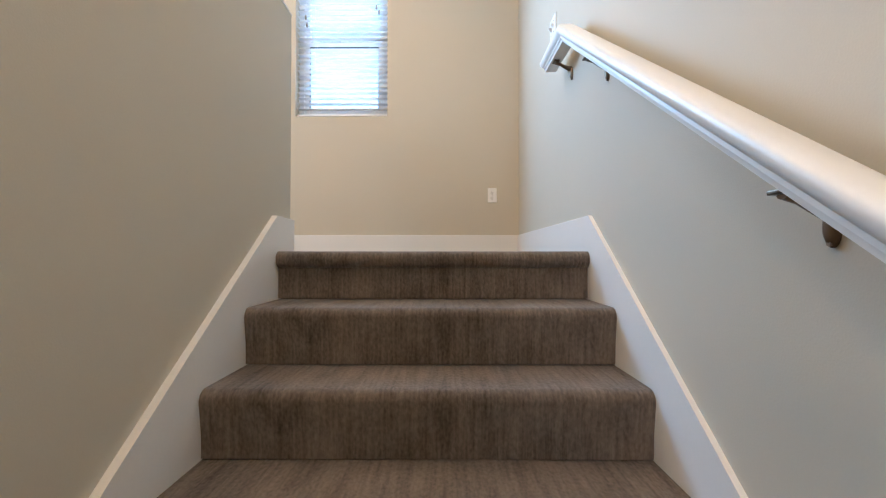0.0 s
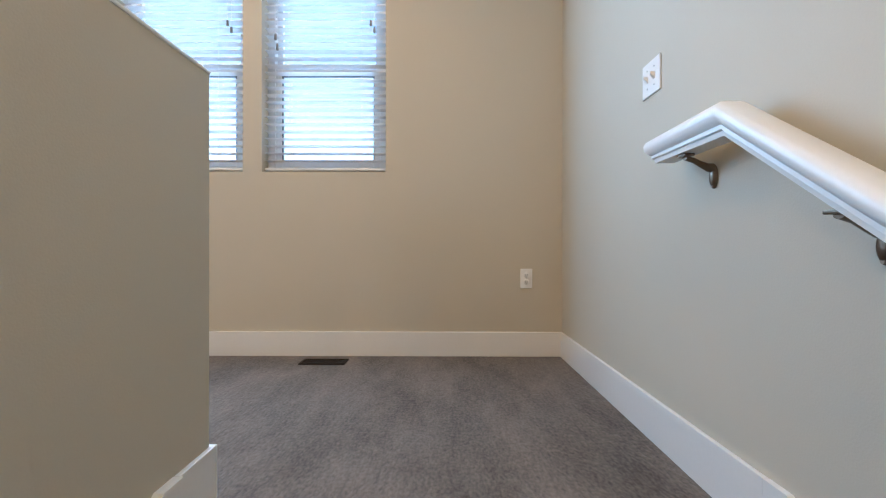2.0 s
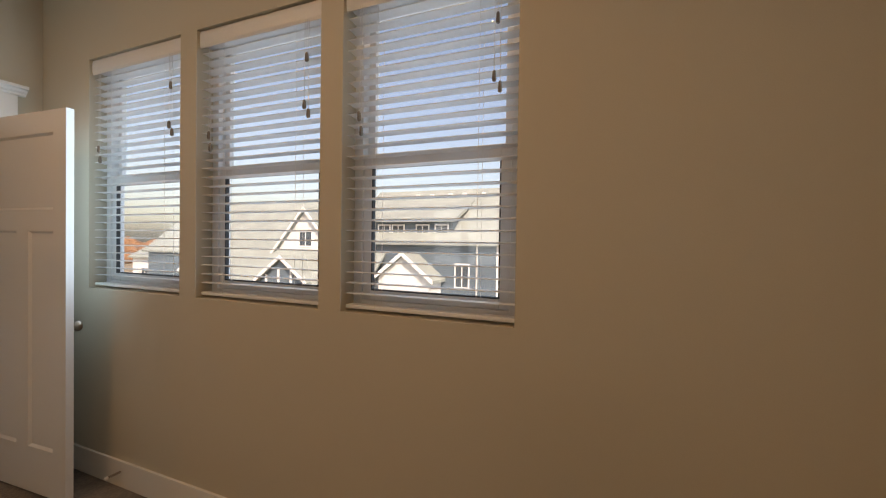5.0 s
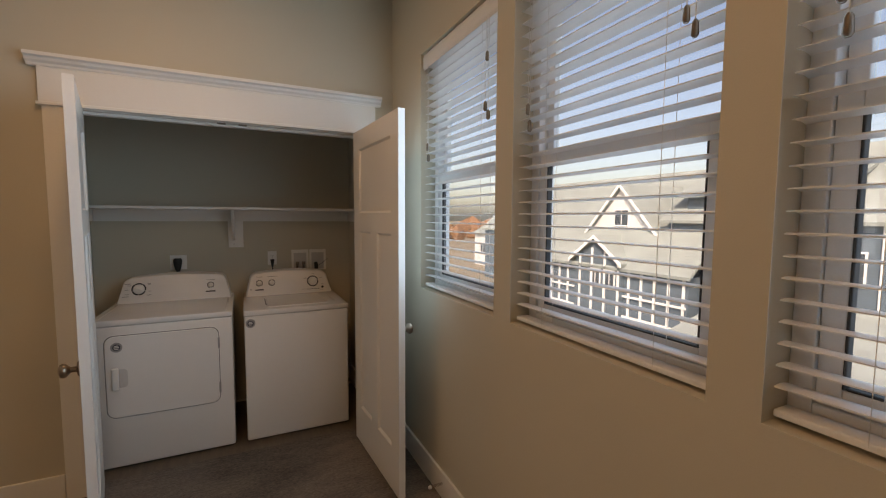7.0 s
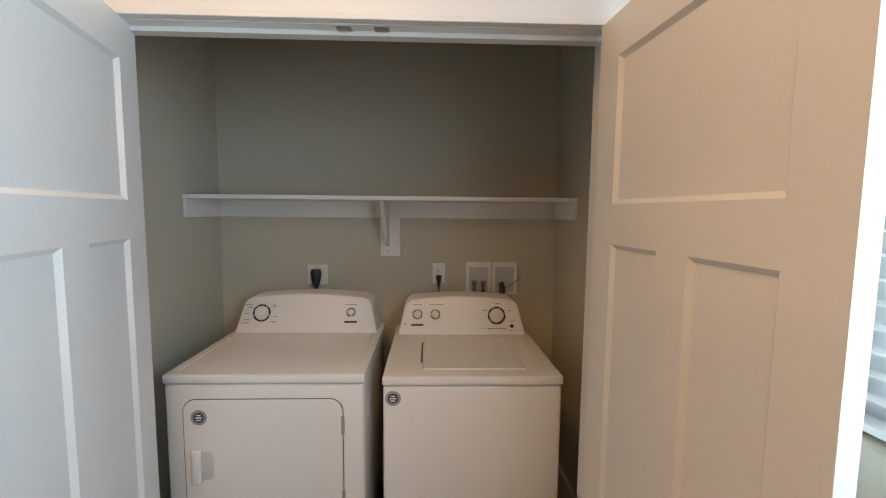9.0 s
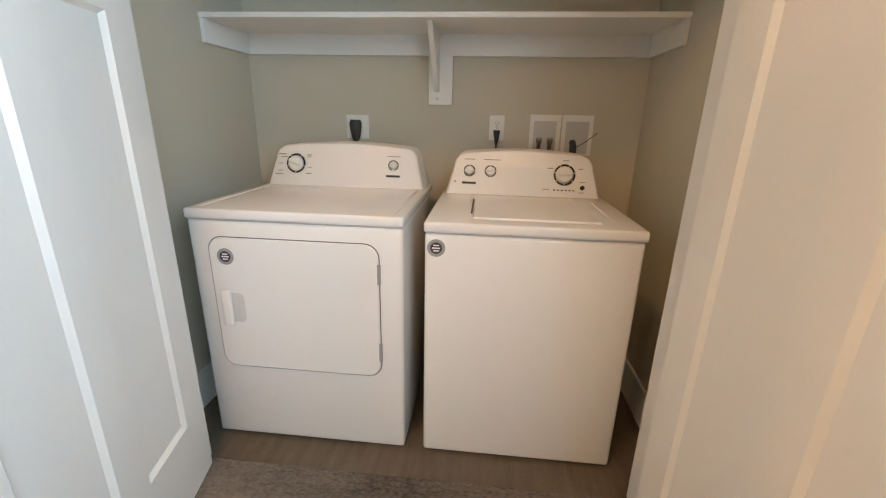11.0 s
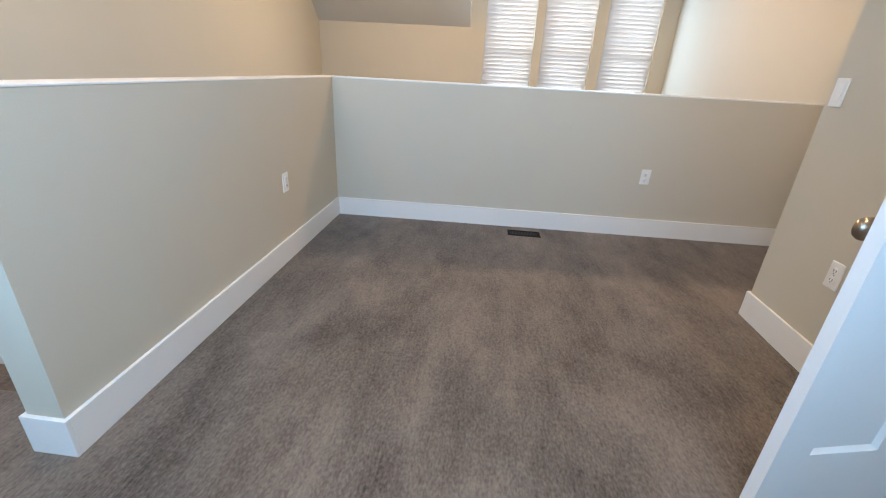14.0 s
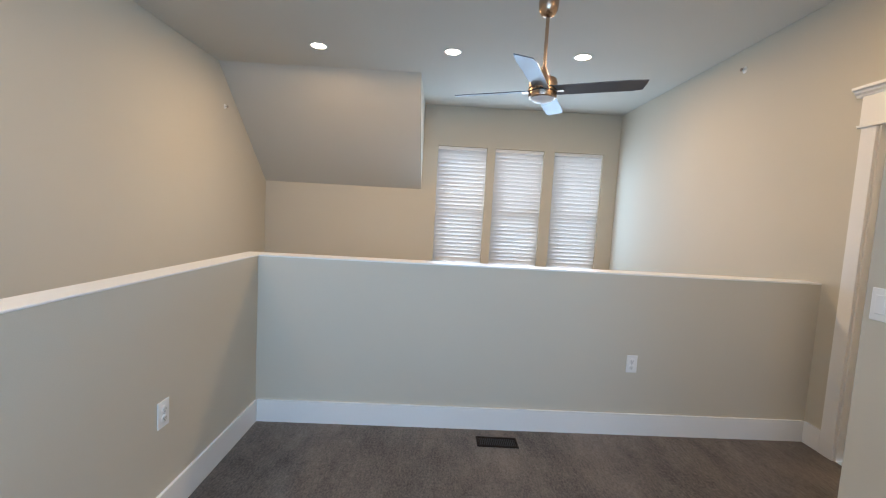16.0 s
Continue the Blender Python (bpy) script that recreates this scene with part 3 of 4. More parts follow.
# wall plates; built facing -y at the origin, then turned
def plate(kind, gangs, m, label):
    w = 0.07 + 0.046 * (gangs - 1)
    p = thing("wall_outlet" if kind == "outlet" else "light_switch", label, "wall outlet" if kind == "outlet" else "light switch", "", m)
    part("cover", box(-w / 2, w / 2, -0.006, 0, -0.057, 0.057, 0.0025), PLASTIC, p)
    for g in range(gangs):
        x = (g - (gangs - 1) / 2) * 0.046
        if kind == "outlet":
            for z in (-0.02, 0.02):
                s = part("socket", lathe([(0.0165, 0), (0.0165, 0.003), (0.015, 0.004)], 20, Matrix.Translation((x, -0.0055, z)) @ Euler((radians(90), 0, 0)).to_matrix().to_4x4()), PLASTIC, p, "", True)
                part("slot", boxes([(x - 0.0075, x - 0.0055, -0.0105, -0.009, z - 0.003, z + 0.006), (x + 0.0055, x + 0.0075, -0.0105, -0.009, z - 0.003, z + 0.006), (x - 0.002, x + 0.002, -0.0105, -0.009, z - 0.011, z - 0.007)]), DARK, s)
        elif kind == "rocker":
            part("rocker", box(x - 0.0165, x + 0.0165, -0.011, -0.005, -0.033, 0.033, 0.002), PLASTIC, p)
        else:
            part("toggle", sweep([[(x + a, -0.006, b) for a, b in ((-0.005, -0.011), (0.005, -0.011), (0.005, 0.011), (-0.005, 0.011))], [(x + a, -0.02, b + 0.008) for a, b in ((-0.004, -0.004), (0.004, -0.004), (0.004, 0.004), (-0.004, 0.004))]]), PLASTIC, p)
        for z in (-0.03, 0.03) if kind != "outlet" else (0,):
            part("screw", lathe([(0.003, 0), (0.002, 0.0015)], 8, Matrix.Translation((x, -0.006, z)) @ Euler((radians(90), 0, 0)).to_matrix().to_4x4()), GREY, p)
    return p


plate("outlet", 1, pose(-0.21, 0, 0.454), "white duplex outlet on the window wall")
plate("toggle", 2, pose(0, -1.053, 1.196, 0, 0, -90), "white double toggle switch above the stairs")
plate("outlet", 1, pose(HW0, -2.935, 0.482, 0, 0, -90), "white duplex outlet on the half wall")
plate("outlet", 1, pose(-3.785, YS - SKEW * 0.67, 0.474, 0, 0, 181.4), "white duplex outlet on the half wall to the void")
plate("rocker", 1, pose(XW, -2.66, 1.142, 0, 0, 90), "white rocker switch beside the closet")
plate("outlet", 1, pose(XW, -2.30, 0.45, 0, 0, 90), "white duplex outlet beside the closet")


# floor registers
def register(x0, x1, y0, y1):
    r = thing("floor_vent", "brown metal floor register in the carpet", "floor vent", "floor vents", pose((x0 + x1) / 2, (y0 + y1) / 2, 0.002))
    w, d = x1 - x0, y1 - y0
    part("frame", boxes([(-w / 2, w / 2, -d / 2, -d / 2 + 0.014, 0, 0.006), (-w / 2, w / 2, d / 2 - 0.014, d / 2, 0, 0.006), (-w / 2, -w / 2 + 0.014, -d / 2 + 0.014, d / 2 - 0.014, 0, 0.006), (w / 2 - 0.014, w / 2, -d / 2 + 0.014, d / 2 - 0.014, 0, 0.006)], 0.001), BRONZE, r)
    # A flat near-black sheet stands in for the shade down the duct.
    part("well", box(-w / 2 + 0.01, w / 2 - 0.01, -d / 2 + 0.01, d / 2 - 0.01, 0.0, 0.0015), DARK, r)
    me = mesh_of("louvre", box(-0.0025, 0.0025, -d / 2 + 0.012, d / 2 - 0.012, 0.001, 0.005), BRONZE)
    for k in range(19):
        o = new("louvre", me)
        o.parent, o.location, o.rotation_euler = r, (-w / 2 + 0.02 + (w - 0.04) * k / 18, 0, 0.001), (0, radians(20), 0)


register(-1.475, -1.225, -0.20, -0.095)
register(-3.04, -2.79, -3.75, -3.64)

# spring door stop on the baseboard
stop = thing("door_stop", "nickel spring door stop on the baseboard", "door stop")
part("spring", tube([(-3.20 + 0.006 * math.cos(k * 0.9), -BT - 0.002 - k * 0.0011, 0.085 + 0.006 * math.sin(k * 0.9)) for k in range(56)], 0.002, 5), NICKEL, stop)
part("tip", lathe([(0.009, 0), (0.009, 0.012), (0.006, 0.016)], 12, Matrix.Translation((-3.20, -0.078, 0.085)) @ Euler((radians(90), 0, 0)).to_matrix().to_4x4()), PLASTIC, stop, "white rubber tip", True)


# ---- laundry closet ----
shelf = thing("closet_shelf", "white painted closet shelf on cleats and a bracket", "shelf")
part("board", box(XB, -4.735, -1.903, -0.062, 1.533, 1.552, 0.002), TRIM, shelf)
part("cleat", box(XB, XB + 0.018, -1.886, -0.079, 1.445, 1.533), TRIM, shelf)
for y0, y1 in ((-1.904, -1.887), (-0.078, -0.061)):
    part("cleat", box(XB, -4.742, y0, y1, 1.445, 1.533, 0.001), TRIM, shelf)
br = part("shelf_bracket", boxes([(XB + 0.0005, XB + 0.022, -1.035, -0.925, 1.235, 1.445)], 0.002), TRIM, shelf)
part("brace", sweep([[(XB + 0.02, y, 1.29), (XB + 0.06, y, 1.31), (-4.80, y, 1.50), (-4.77, y, 1.532), (XB + 0.02, y, 1.532)] for y in (-1.005, -0.985)]), TRIM, br)
part("screw", lathe([(0.004, 0), (0.003, 0.002)], 8, Matrix.Translation((XB + 0.022, -0.995, 1.262)) @ Euler((0, radians(90), 0)).to_matrix().to_4x4()), GREY, br)

dry_out = thing("dryer_outlet", "white square dryer outlet with a black plug", "wall outlet")
part("cover", box(XB, XB + 0.006, -1.437, -1.327, 1.073, 1.183, 0.002), PLASTIC, dry_out)
part("plug", lathe([(0.012, -0.062), (0.02, -0.045), (0.027, -0.01), (0.03, 0.02), (0.024, 0.036)], 16, Matrix.Translation((XB + 0.03, -1.385, 1.125)) @ Matrix.Diagonal((0.8, 1, 1, 1))), DARK, dry_out, "black dryer plug", True)
part("power_cord", tube([(XB + 0.03, -1.385, 1.07), (XB + 0.035, -1.38, 0.99), (XB + 0.032, -1.36, 0.7), (XB + 0.03, -1.35, 0.4)], 0.009), DARK, dry_out, "black cord", True)
wo = plate("outlet", 1, pose(XB, -0.712, 1.138, 0, 0, 90), "white duplex outlet with a black washer plug")
part("plug", lathe([(0.006, -0.05), (0.009, -0.035), (0.015, 0.0), (0.016, 0.012)], 12, Matrix.Translation((0, -0.024, -0.022))), DARK, wo, "black plug", True)
part("power_cord", tube([(0, -0.024, -0.07), (0.002, -0.026, -0.16), (0.01, -0.03, -0.5)], 0.004), DARK, wo, "black cord", True)


def hookup(y, valves):
    h = thing("hookup_box", "white recessed laundry hookup box", "hookup box", "hookup boxes", pose(XB, y, 1.112))
    part("flange", boxes([(0, 0.006, -0.07, -0.052, -0.09, 0.09), (0, 0.006, 0.052, 0.07, -0.09, 0.09), (0, 0.006, -0.052, 0.052, 0.062, 0.09), (0, 0.006, -0.052, 0.052, -0.09, -0.08)], 0.001), PLASTIC, h)
    # A flat sheet; the shade inside the box is put into its grey.
    part("back", box(0.0005, 0.002, -0.052, 0.052, -0.08, 0.062), HANDLE_GREY, h, "flat inside with its shade painted grey")
    if valves:
        for yy in (-0.025, 0.025):
            v = part("valve", lathe([(0.009, -0.055), (0.009, -0.02), (0.013, -0.015), (0.013, -0.002), (0.006, 0.0)], 12, Matrix.Translation((0.016, yy, -0.02))), NICKEL, h, "brass valve", True)
            part("lever", box(0.02, 0.026, yy - 0.014, yy + 0.014, -0.022, -0.012, 0.002), NICKEL, v)
            part("hose", tube([(0.016, yy, -0.07), (0.03, yy, -0.12), (0.04, yy, -0.5)], 0.01), DARK, h, "dark hose", True)
    else:
        part("hose", tube([(0.025, -0.02, -0.03), (0.05, -0.02, -0.045), (0.06, -0.02, -0.09), (0.05, -0.02, -0.5)], 0.016), DARK, h, "black drain hose", True)
        part("tie", tube([(0.06, -0.02, -0.055), (0.07, 0.02, -0.03), (0.075, 0.075, 0.015)], 0.0016, 5), DARK, h, "black cable tie")


hookup(-0.489, True)
hookup(-0.342, False)


# ---- appliances; local x runs back from the front face, y across, z up ----
def rounded(y0, y1, z0, z1, r, n=6):
    pts = []
    for cy, cz, a0 in ((y1 - r, z1 - r, 0), (y0 + r, z1 - r, 90), (y0 + r, z0 + r, 180), (y1 - r, z0 + r, 270)):
        pts += [(cy + r * math.cos(radians(a0 + 90 * i / n)), cz + r * math.sin(radians(a0 + 90 * i / n))) for i in range(n + 1)]
    return pts


def console(parent, w, top, h):
    """The control panel: a bowed, leaning face with rounded upper corners."""
    base, lean = 0.530, 0.055
    outline = [(-w / 2, 0.0)]
    r = 0.06
    for i in range(7):
        a = radians(180 - 90 * i / 6)
        outline.append((-w / 2 + 0.028 + r + r * math.cos(a), h - r + r * math.sin(a) - 0.012))
    for i in range(1, 7):
        f = i / 7
        outline.append((-w / 2 + 0.028 + r + (w - 2 * r - 0.056) * f, h - 0.012 + 0.014 * math.sin(math.pi * f)))
    for i in range(7):
        a = radians(90 - 90 * i / 6)
        outline.append((w / 2 - 0.028 - r + r * math.cos(a), h - r + r * math.sin(a) - 0.012))
    outline.append((w / 2, 0.0))
    rings = []
    for d, sc in ((0.0, 0.975), (0.006, 0.995), (0.016, 1.0), (0.16, 1.0)):
        ring = []
        for y, z in outline:
            zz = z * sc if z > 0 else 0
            front = base + lean * zz / h + d
            ring.append((-min(front, 0.72), y * sc, top + zz))
        rings.append(ring)
    return part("console", sweep(rings), CONSOLE, parent, "", True)


def on_console(y, z, top, h):
    """Pose on the leaning face: local z points out of it."""
    x = -(0.530 + 0.055 * (z - top) / h) + 0.001
    return Matrix.Translation((x, y, z)) @ Euler((0, radians(90) - math.atan(0.055 / h), 0)).to_matrix().to_4x4()


def dial(parent, y, z, r, top, h, knob_r, turn, ticks):
    m = on_console(y, z, top, h)
    bm, steps = bmesh.new(), max(5, 30 // ticks)
    for i in range(ticks):
        a0, a1 = 2 * math.pi * (i + 0.045) / ticks, 2 * math.pi * (i + 0.955) / ticks
        secs = [[(q * math.cos(a), q * math.sin(a), e) for q, e in ((r * 0.82, 0.0), (r, 0.0), (r, 0.0015), (r * 0.82, 0.0015))] for a in (a0 + (a1 - a0) * j / steps for j in range(steps + 1))]
        merge(bm, sweep(secs))
    bmesh.ops.transform(bm, matrix=m, verts=bm.verts)
    d = part("dial", lathe([(knob_r, 0.0), (knob_r, 0.005), (knob_r * 0.93, 0.012), (knob_r * 0.8, 0.015)], 28, m), PLASTIC, parent, "", True)
    part("dial_ring", bm, DARK, d, "black printed ring")
    part("grip", grip(knob_r, turn, m), PLASTIC, d)
    return d


def grip(k, turn, m):
    bm = box(-k * 0.88, k * 0.88, -k * 0.2, k * 0.2, 0.012, 0.025, 0.004)
    bmesh.ops.transform(bm, matrix=m @ Euler((0, 0, radians(turn))).to_matrix().to_4x4(), verts=bm.verts)
    return bm


def marks(parent, rows, top, h, material=GREY):
    """Small printed bars on the console: y, z, width, height."""
    for y, z, w, t in rows:
        bm = box(-t / 2, t / 2, -w / 2, w / 2, 0.0, 0.0012)
        bmesh.ops.transform(bm, matrix=on_console(y, z, top, h), verts=bm.verts)
        part("print", bm, material, parent)


def badge(parent, y, z):
    m = Matrix.Translation((0.0, y, z)) @ Euler((0, radians(90), 0)).to_matrix().to_4x4()
    b = part("badge", lathe([(0.029, 0), (0.029, 0.0012)], 28, m), GREY, parent, "round grey badge")
    bm = lathe([(0.019, 0.001), (0.019, 0.0018)], 24, m)
    part("disc", bm, BADGE_DARK, b)
    for k, (a, c) in enumerate(((-0.009, 0.009), (0.0, 0.013), (0.009, 0.009))):
        part("stripe", box(0.0018, 0.0024, y - c, y + c, z + a - 0.0022, z + a + 0.0022), PLASTIC, b)


BADGE_DARK = mat("badge_print", (0.03, 0.03, 0.05), rough=0.4)


def cabinet_body(name, parent, w, h, d):
    bm = box(-d, 0, -w / 2, w / 2, -0.012, h, 0.012, 3)
    p = part(name, bm, ENAMEL, parent, "", True)
    for y in (-w / 2 + 0.05, w / 2 - 0.05):
        for x in (-0.05, -d + 0.05):
            part("foot", lathe([(0.018, 0), (0.018, 0.008), (0.012, 0.025)], 12, Matrix.Translation((x, y, -0.022))), DARK, parent)
    return p


def dryer(m):
    w, side, top = 0.730, 0.838, 0.876
    t = thing("dryer", "white enamel front-loading clothes dryer in the closet", "dryer", "", m)
    cabinet_body("body", t, w, side, 0.68)
    part("top", box(-0.72, 0.006, -w / 2 - 0.003, w / 2 + 0.003, side + 0.003, top, 0.008, 3), ENAMEL, t, "", True)
    part("seam", box(-0.67, -0.004, -w / 2 + 0.004, w / 2 - 0.004, side - 0.002, side + 0.006), HANDLE_GREY, t, "dark joint")
    for yy in (-w / 2 + 0.034, w / 2 - 0.034):
        part("rib", box(-0.50, -0.035, yy - 0.006, yy + 0.006, top - 0.002, top + 0.0022, 0.0015), ENAMEL, t, "", True)
    y0, y1, z0, z1 = -0.300, 0.288, 0.290, 0.784
    groove = sweep([[(0.0015, a, b) for a, b in rounded(y0, y1, z0, z1, 0.05)], [(-0.01, a, b) for a, b in rounded(y0, y1, z0, z1, 0.05)]])
    part("door_gap", groove, SEAM, t, "dark joint round the door")
    door = part("door", sweep([[(-0.01, a, b) for a, b in rounded(y0 + 0.003, y1 - 0.003, z0 + 0.003, z1 - 0.003, 0.048)], [(0.004, a, b) for a, b in rounded(y0 + 0.003, y1 - 0.003, z0 + 0.003, z1 - 0.003, 0.048)], [(0.008, a, b) for a, b in rounded(y0 + 0.007, y1 - 0.007, z0 + 0.007, z1 - 0.007, 0.045)]]), ENAMEL, t, "", True)
    hy, hz = -0.236, 0.53
    # Raised patch; its grey stands in for shade behind the grip.
    part("handle_recess", sweep([[(0.0085, a, b) for a, b in rounded(hy - 0.02, hy + 0.045, hz - 0.055, hz + 0.055, 0.02)], [(0.0095, a, b) for a, b in rounded(hy - 0.02, hy + 0.042, hz - 0.052, hz + 0.052, 0.02)]]), HANDLE_GREY, door, "grey patch with the recess's shade painted in", True)
    part("handle", box(0.008, 0.026, hy - 0.03, hy + 0.004, hz - 0.065, hz + 0.065, 0.006, 3), PLASTIC, door, "", True)
    for z in (0.39, 0.68):
        part("hinge", box(0.003, 0.0095, y1 - 0.008, y1 + 0.004, z - 0.035, z + 0.035, 0.002), GREY, door, "grey hinge")
    badge(door, -0.238, 0.716)
    for b in [c for c in door.children if c.name.startswith("badge")]:
        b.location.x = 0.0085
    h = 0.182
    c = console(t, w - 0.03, top, h)
    dial(c, -0.225, top + 0.092, 0.043, top, h, 0.033, 65, 5)
    dial(c, 0.215, top + 0.095, 0.023, top, h, 0.017, 0, 1)
    marks(c, [(0.215, top + 0.05, 0.062, 0.009)], top, h, DARK)
    marks(c, [(0.215, top + 0.132, 0.06, 0.003), (-0.29, top + 0.13, 0.035, 0.004), (-0.28, top + 0.118, 0.028, 0.003), (-0.165, top + 0.128, 0.02, 0.004), (-0.165, top + 0.12, 0.018, 0.003), (-0.295, top + 0.09, 0.02, 0.003), (-0.295, top + 0.06, 0.025, 0.003), (-0.30, top + 0.045, 0.035, 0.004), (-0.165, top + 0.05, 0.025, 0.004), (-0.16, top + 0.075, 0.018, 0.003)], top, h)
    return t


def washer(m):
    w, side, top = 0.675, 0.828, 0.866
    t = thing("washing_machine", "white enamel top-loading washing machine in the closet", "washing machine", "", m)
    cabinet_body("body", t, w, side, 0.68)
    part("top", box(-0.72, 0.006, -w / 2 - 0.003, w / 2 + 0.003, side + 0.003, top, 0.008, 3), ENAMEL, t, "", True)
    part("seam", box(-0.67, -0.004, -w / 2 + 0.004, w / 2 - 0.004, side - 0.002, side + 0.006), HANDLE_GREY, t, "dark joint")
    ring = [(-0.06, -0.19), (-0.06, 0.215), (-0.46, 0.195), (-0.46, -0.19)]
    part("lid_gap", sweep([[(a, b, top - 0.005) for a, b in [(-0.058, -0.194), (-0.058, 0.219), (-0.462, 0.199), (-0.462, -0.194)]], [(a, b, top + 0.0008) for a, b in [(-0.058, -0.194), (-0.058, 0.219), (-0.462, 0.199), (-0.462, -0.194)]]]), HANDLE_GREY, t, "grey joint round the lid")
    part("lid", sweep([[(a, b, top - 0.004) for a, b in ring], [(a, b, top + 0.004) for a, b in ring], [(a * 0.985 - 0.003, b * 0.985, top + 0.007) for a, b in ring]]), ENAMEL, t)
    part("lid_slot", box(-0.40, -0.14, -0.200, -0.193, top - 0.002, top + 0.0015), DARK, t, "dark slot beside the lid")
    part("rib", box(-0.42, -0.10, 0.262, 0.268, top - 0.001, top + 0.003, 0.001), ENAMEL, t)
    badge(t, -0.300, 0.781)
    h = 0.182
    c = console(t, w - 0.03, top, h)
    for y in (-0.225, -0.135):
        dial(c, y, top + 0.095, 0.025, top, h, 0.019, 90, 4)
    dial(c, 0.175, top + 0.09, 0.045, top, h, 0.034, 90, 7)
    marks(c, [(-0.225, top + 0.045, 0.06, 0.009)], top, h, DARK)
    marks(c, [(0.135 + 0.016 * k, top + 0.028, 0.008, 0.005) for k in range(6)], top, h, DARK)
    marks(c, [(-0.225, top + 0.142, 0.045, 0.003), (-0.13, top + 0.142, 0.07, 0.003), (-0.285, top + 0.05, 0.01, 0.006), (0.10, top + 0.03, 0.028, 0.003), (0.18, top + 0.147, 0.026, 0.003), (0.115, top + 0.115, 0.025, 0.004), (0.24, top + 0.115, 0.02, 0.003), (0.25, top + 0.062, 0.022, 0.003), (0.245, top + 0.02, 0.022, 0.003)], top, h)
    part("button", lathe([(0.0095, 0), (0.0095, 0.004), (0.008, 0.006)], 16, on_console(0.25, top + 0.04, top, h)), DARK, c, "dark round button", True)
    return t


dryer(pose(-4.272, -1.370, 0.004))
washer(pose(-4.272, -0.598, 0.004))

# ---- ceiling lamps and fan ----
def downlight(x, y):
    d = thing("downlight", "round white recessed ceiling light, switched on; added over loft and stairs", "ceiling light", "recessed ceiling lights", pose(x, y, CEIL))
    part("trim_ring", lathe([(0.068, 0.0), (0.082, 0.0), (0.086, -0.003), (0.08, -0.008), (0.068, -0.006)][::-1], 32, None, True), TRIM, d, "", True)
    part("lens", lathe([(0.001, -0.004), (0.068, -0.004), (0.068, -0.0005), (0.001, -0.0005)], 32), LAMP_GLOW, d, "glowing warm lens")
    lamp = bpy.data.lights.new("downlight_lamp", "AREA")
    lamp.shape, lamp.size, lamp.energy, lamp.color = "DISK", 0.13, LAMP_WATTS * (1.7 if y < YS else 1.0), LAMP_WARM
    ob = new("downlight_lamp", lamp)
    ob.location = (x, y, CEIL - 0.012)


# Those over the loft and stairs are added as fill light.
for x, y in LAMP_SPOTS:
    downlight(x, y)

fan = thing("ceiling_fan", "brushed metal ceiling fan, tinted as by warm lamplight, with four grey blades", "ceiling fan", "", pose(-3.174, -4.30, 2.285))
part("canopy", lathe([(0.018, 0.50), (0.045, 0.515), (0.066, 0.55), (0.07, 0.61)], 28), FAN_METAL, fan, "", True)
part("downrod", lathe([(0.0125, 0.13), (0.0125, 0.52)], 16), FAN_METAL, fan, "", True)
part("coupling", lathe([(0.03, 0.085), (0.034, 0.10), (0.028, 0.125), (0.02, 0.135), (0.02, 0.16)], 24), FAN_METAL, fan, "", True)
part("motor", lathe([(0.088, -0.055), (0.098, -0.05), (0.10, -0.03), (0.10, 0.055), (0.092, 0.078), (0.06, 0.092), (0.03, 0.095)], 36), FAN_METAL, fan, "brushed motor housing with warm lamplight in its colour", True)
for z in (-0.012, 0.012):
    part("band", lathe([(0.1008, z - 0.004), (0.1015, z - 0.003), (0.1015, z + 0.003), (0.1008, z + 0.004)], 36), DARK, fan, "dark groove", True)
part("light_dome", lathe([(0.0, -0.088), (0.04, -0.082), (0.068, -0.07), (0.084, -0.055)], 30), DOME, fan, "white frosted light cover", True)


def blade_bm():
    secs = []
    for i in range(9):
        f = i / 8
        r = 0.085 + 0.565 * f
        wl = 0.062 + 0.006 * f - (0.012 if i == 8 else 0)
        tilt = radians(-12)
        ring = []
        for a, b in ((-wl, 0.003), (wl, 0.003), (wl, -0.003), (-wl, -0.003)):
            ring.append((r + (0.03 if a < 0 and i == 8 else 0), a * math.cos(tilt), a * math.sin(tilt) + b))
        secs.append(ring)
    return sweep(secs)


blade_mesh = mesh_of("blade", blade_bm(), BLADE)
for a in (157, -23, 67, -113):
    o = new("blade", blade_mesh)
    o.parent, o.rotation_euler = fan, (0, 0, radians(a))
    part("blade_arm", box(0.07, 0.15, -0.022, 0.022, -0.009, -0.004, 0.002), FAN_METAL, o)

nub = thing("sprinkler_head", "small metal sprinkler head on the wall", "sprinkler", "", pose(XR, -4.85, 2.72))
part("escutcheon", lathe([(0.028, 0), (0.02, 0.006), (0.009, 0.008), (0.009, 0.03)], 16, Euler((0, radians(90), 0)).to_matrix().to_4x4()), TRIM, nub, "", True)
part("deflector", lathe([(0.014, 0.03), (0.014, 0.034)], 12, Euler((0, radians(90), 0)).to_matrix().to_4x4()), NICKEL, nub)
nub2 = copy_thing(nub, pose(0, -6.10, 2.45, 0, 0, 180))


# ---- outdoors ----
GZ = -6.2
structure("ground", box(-900, 900, -900, 900, GZ - 1, GZ), GROUND, "dry brown earth and fields", "ground")


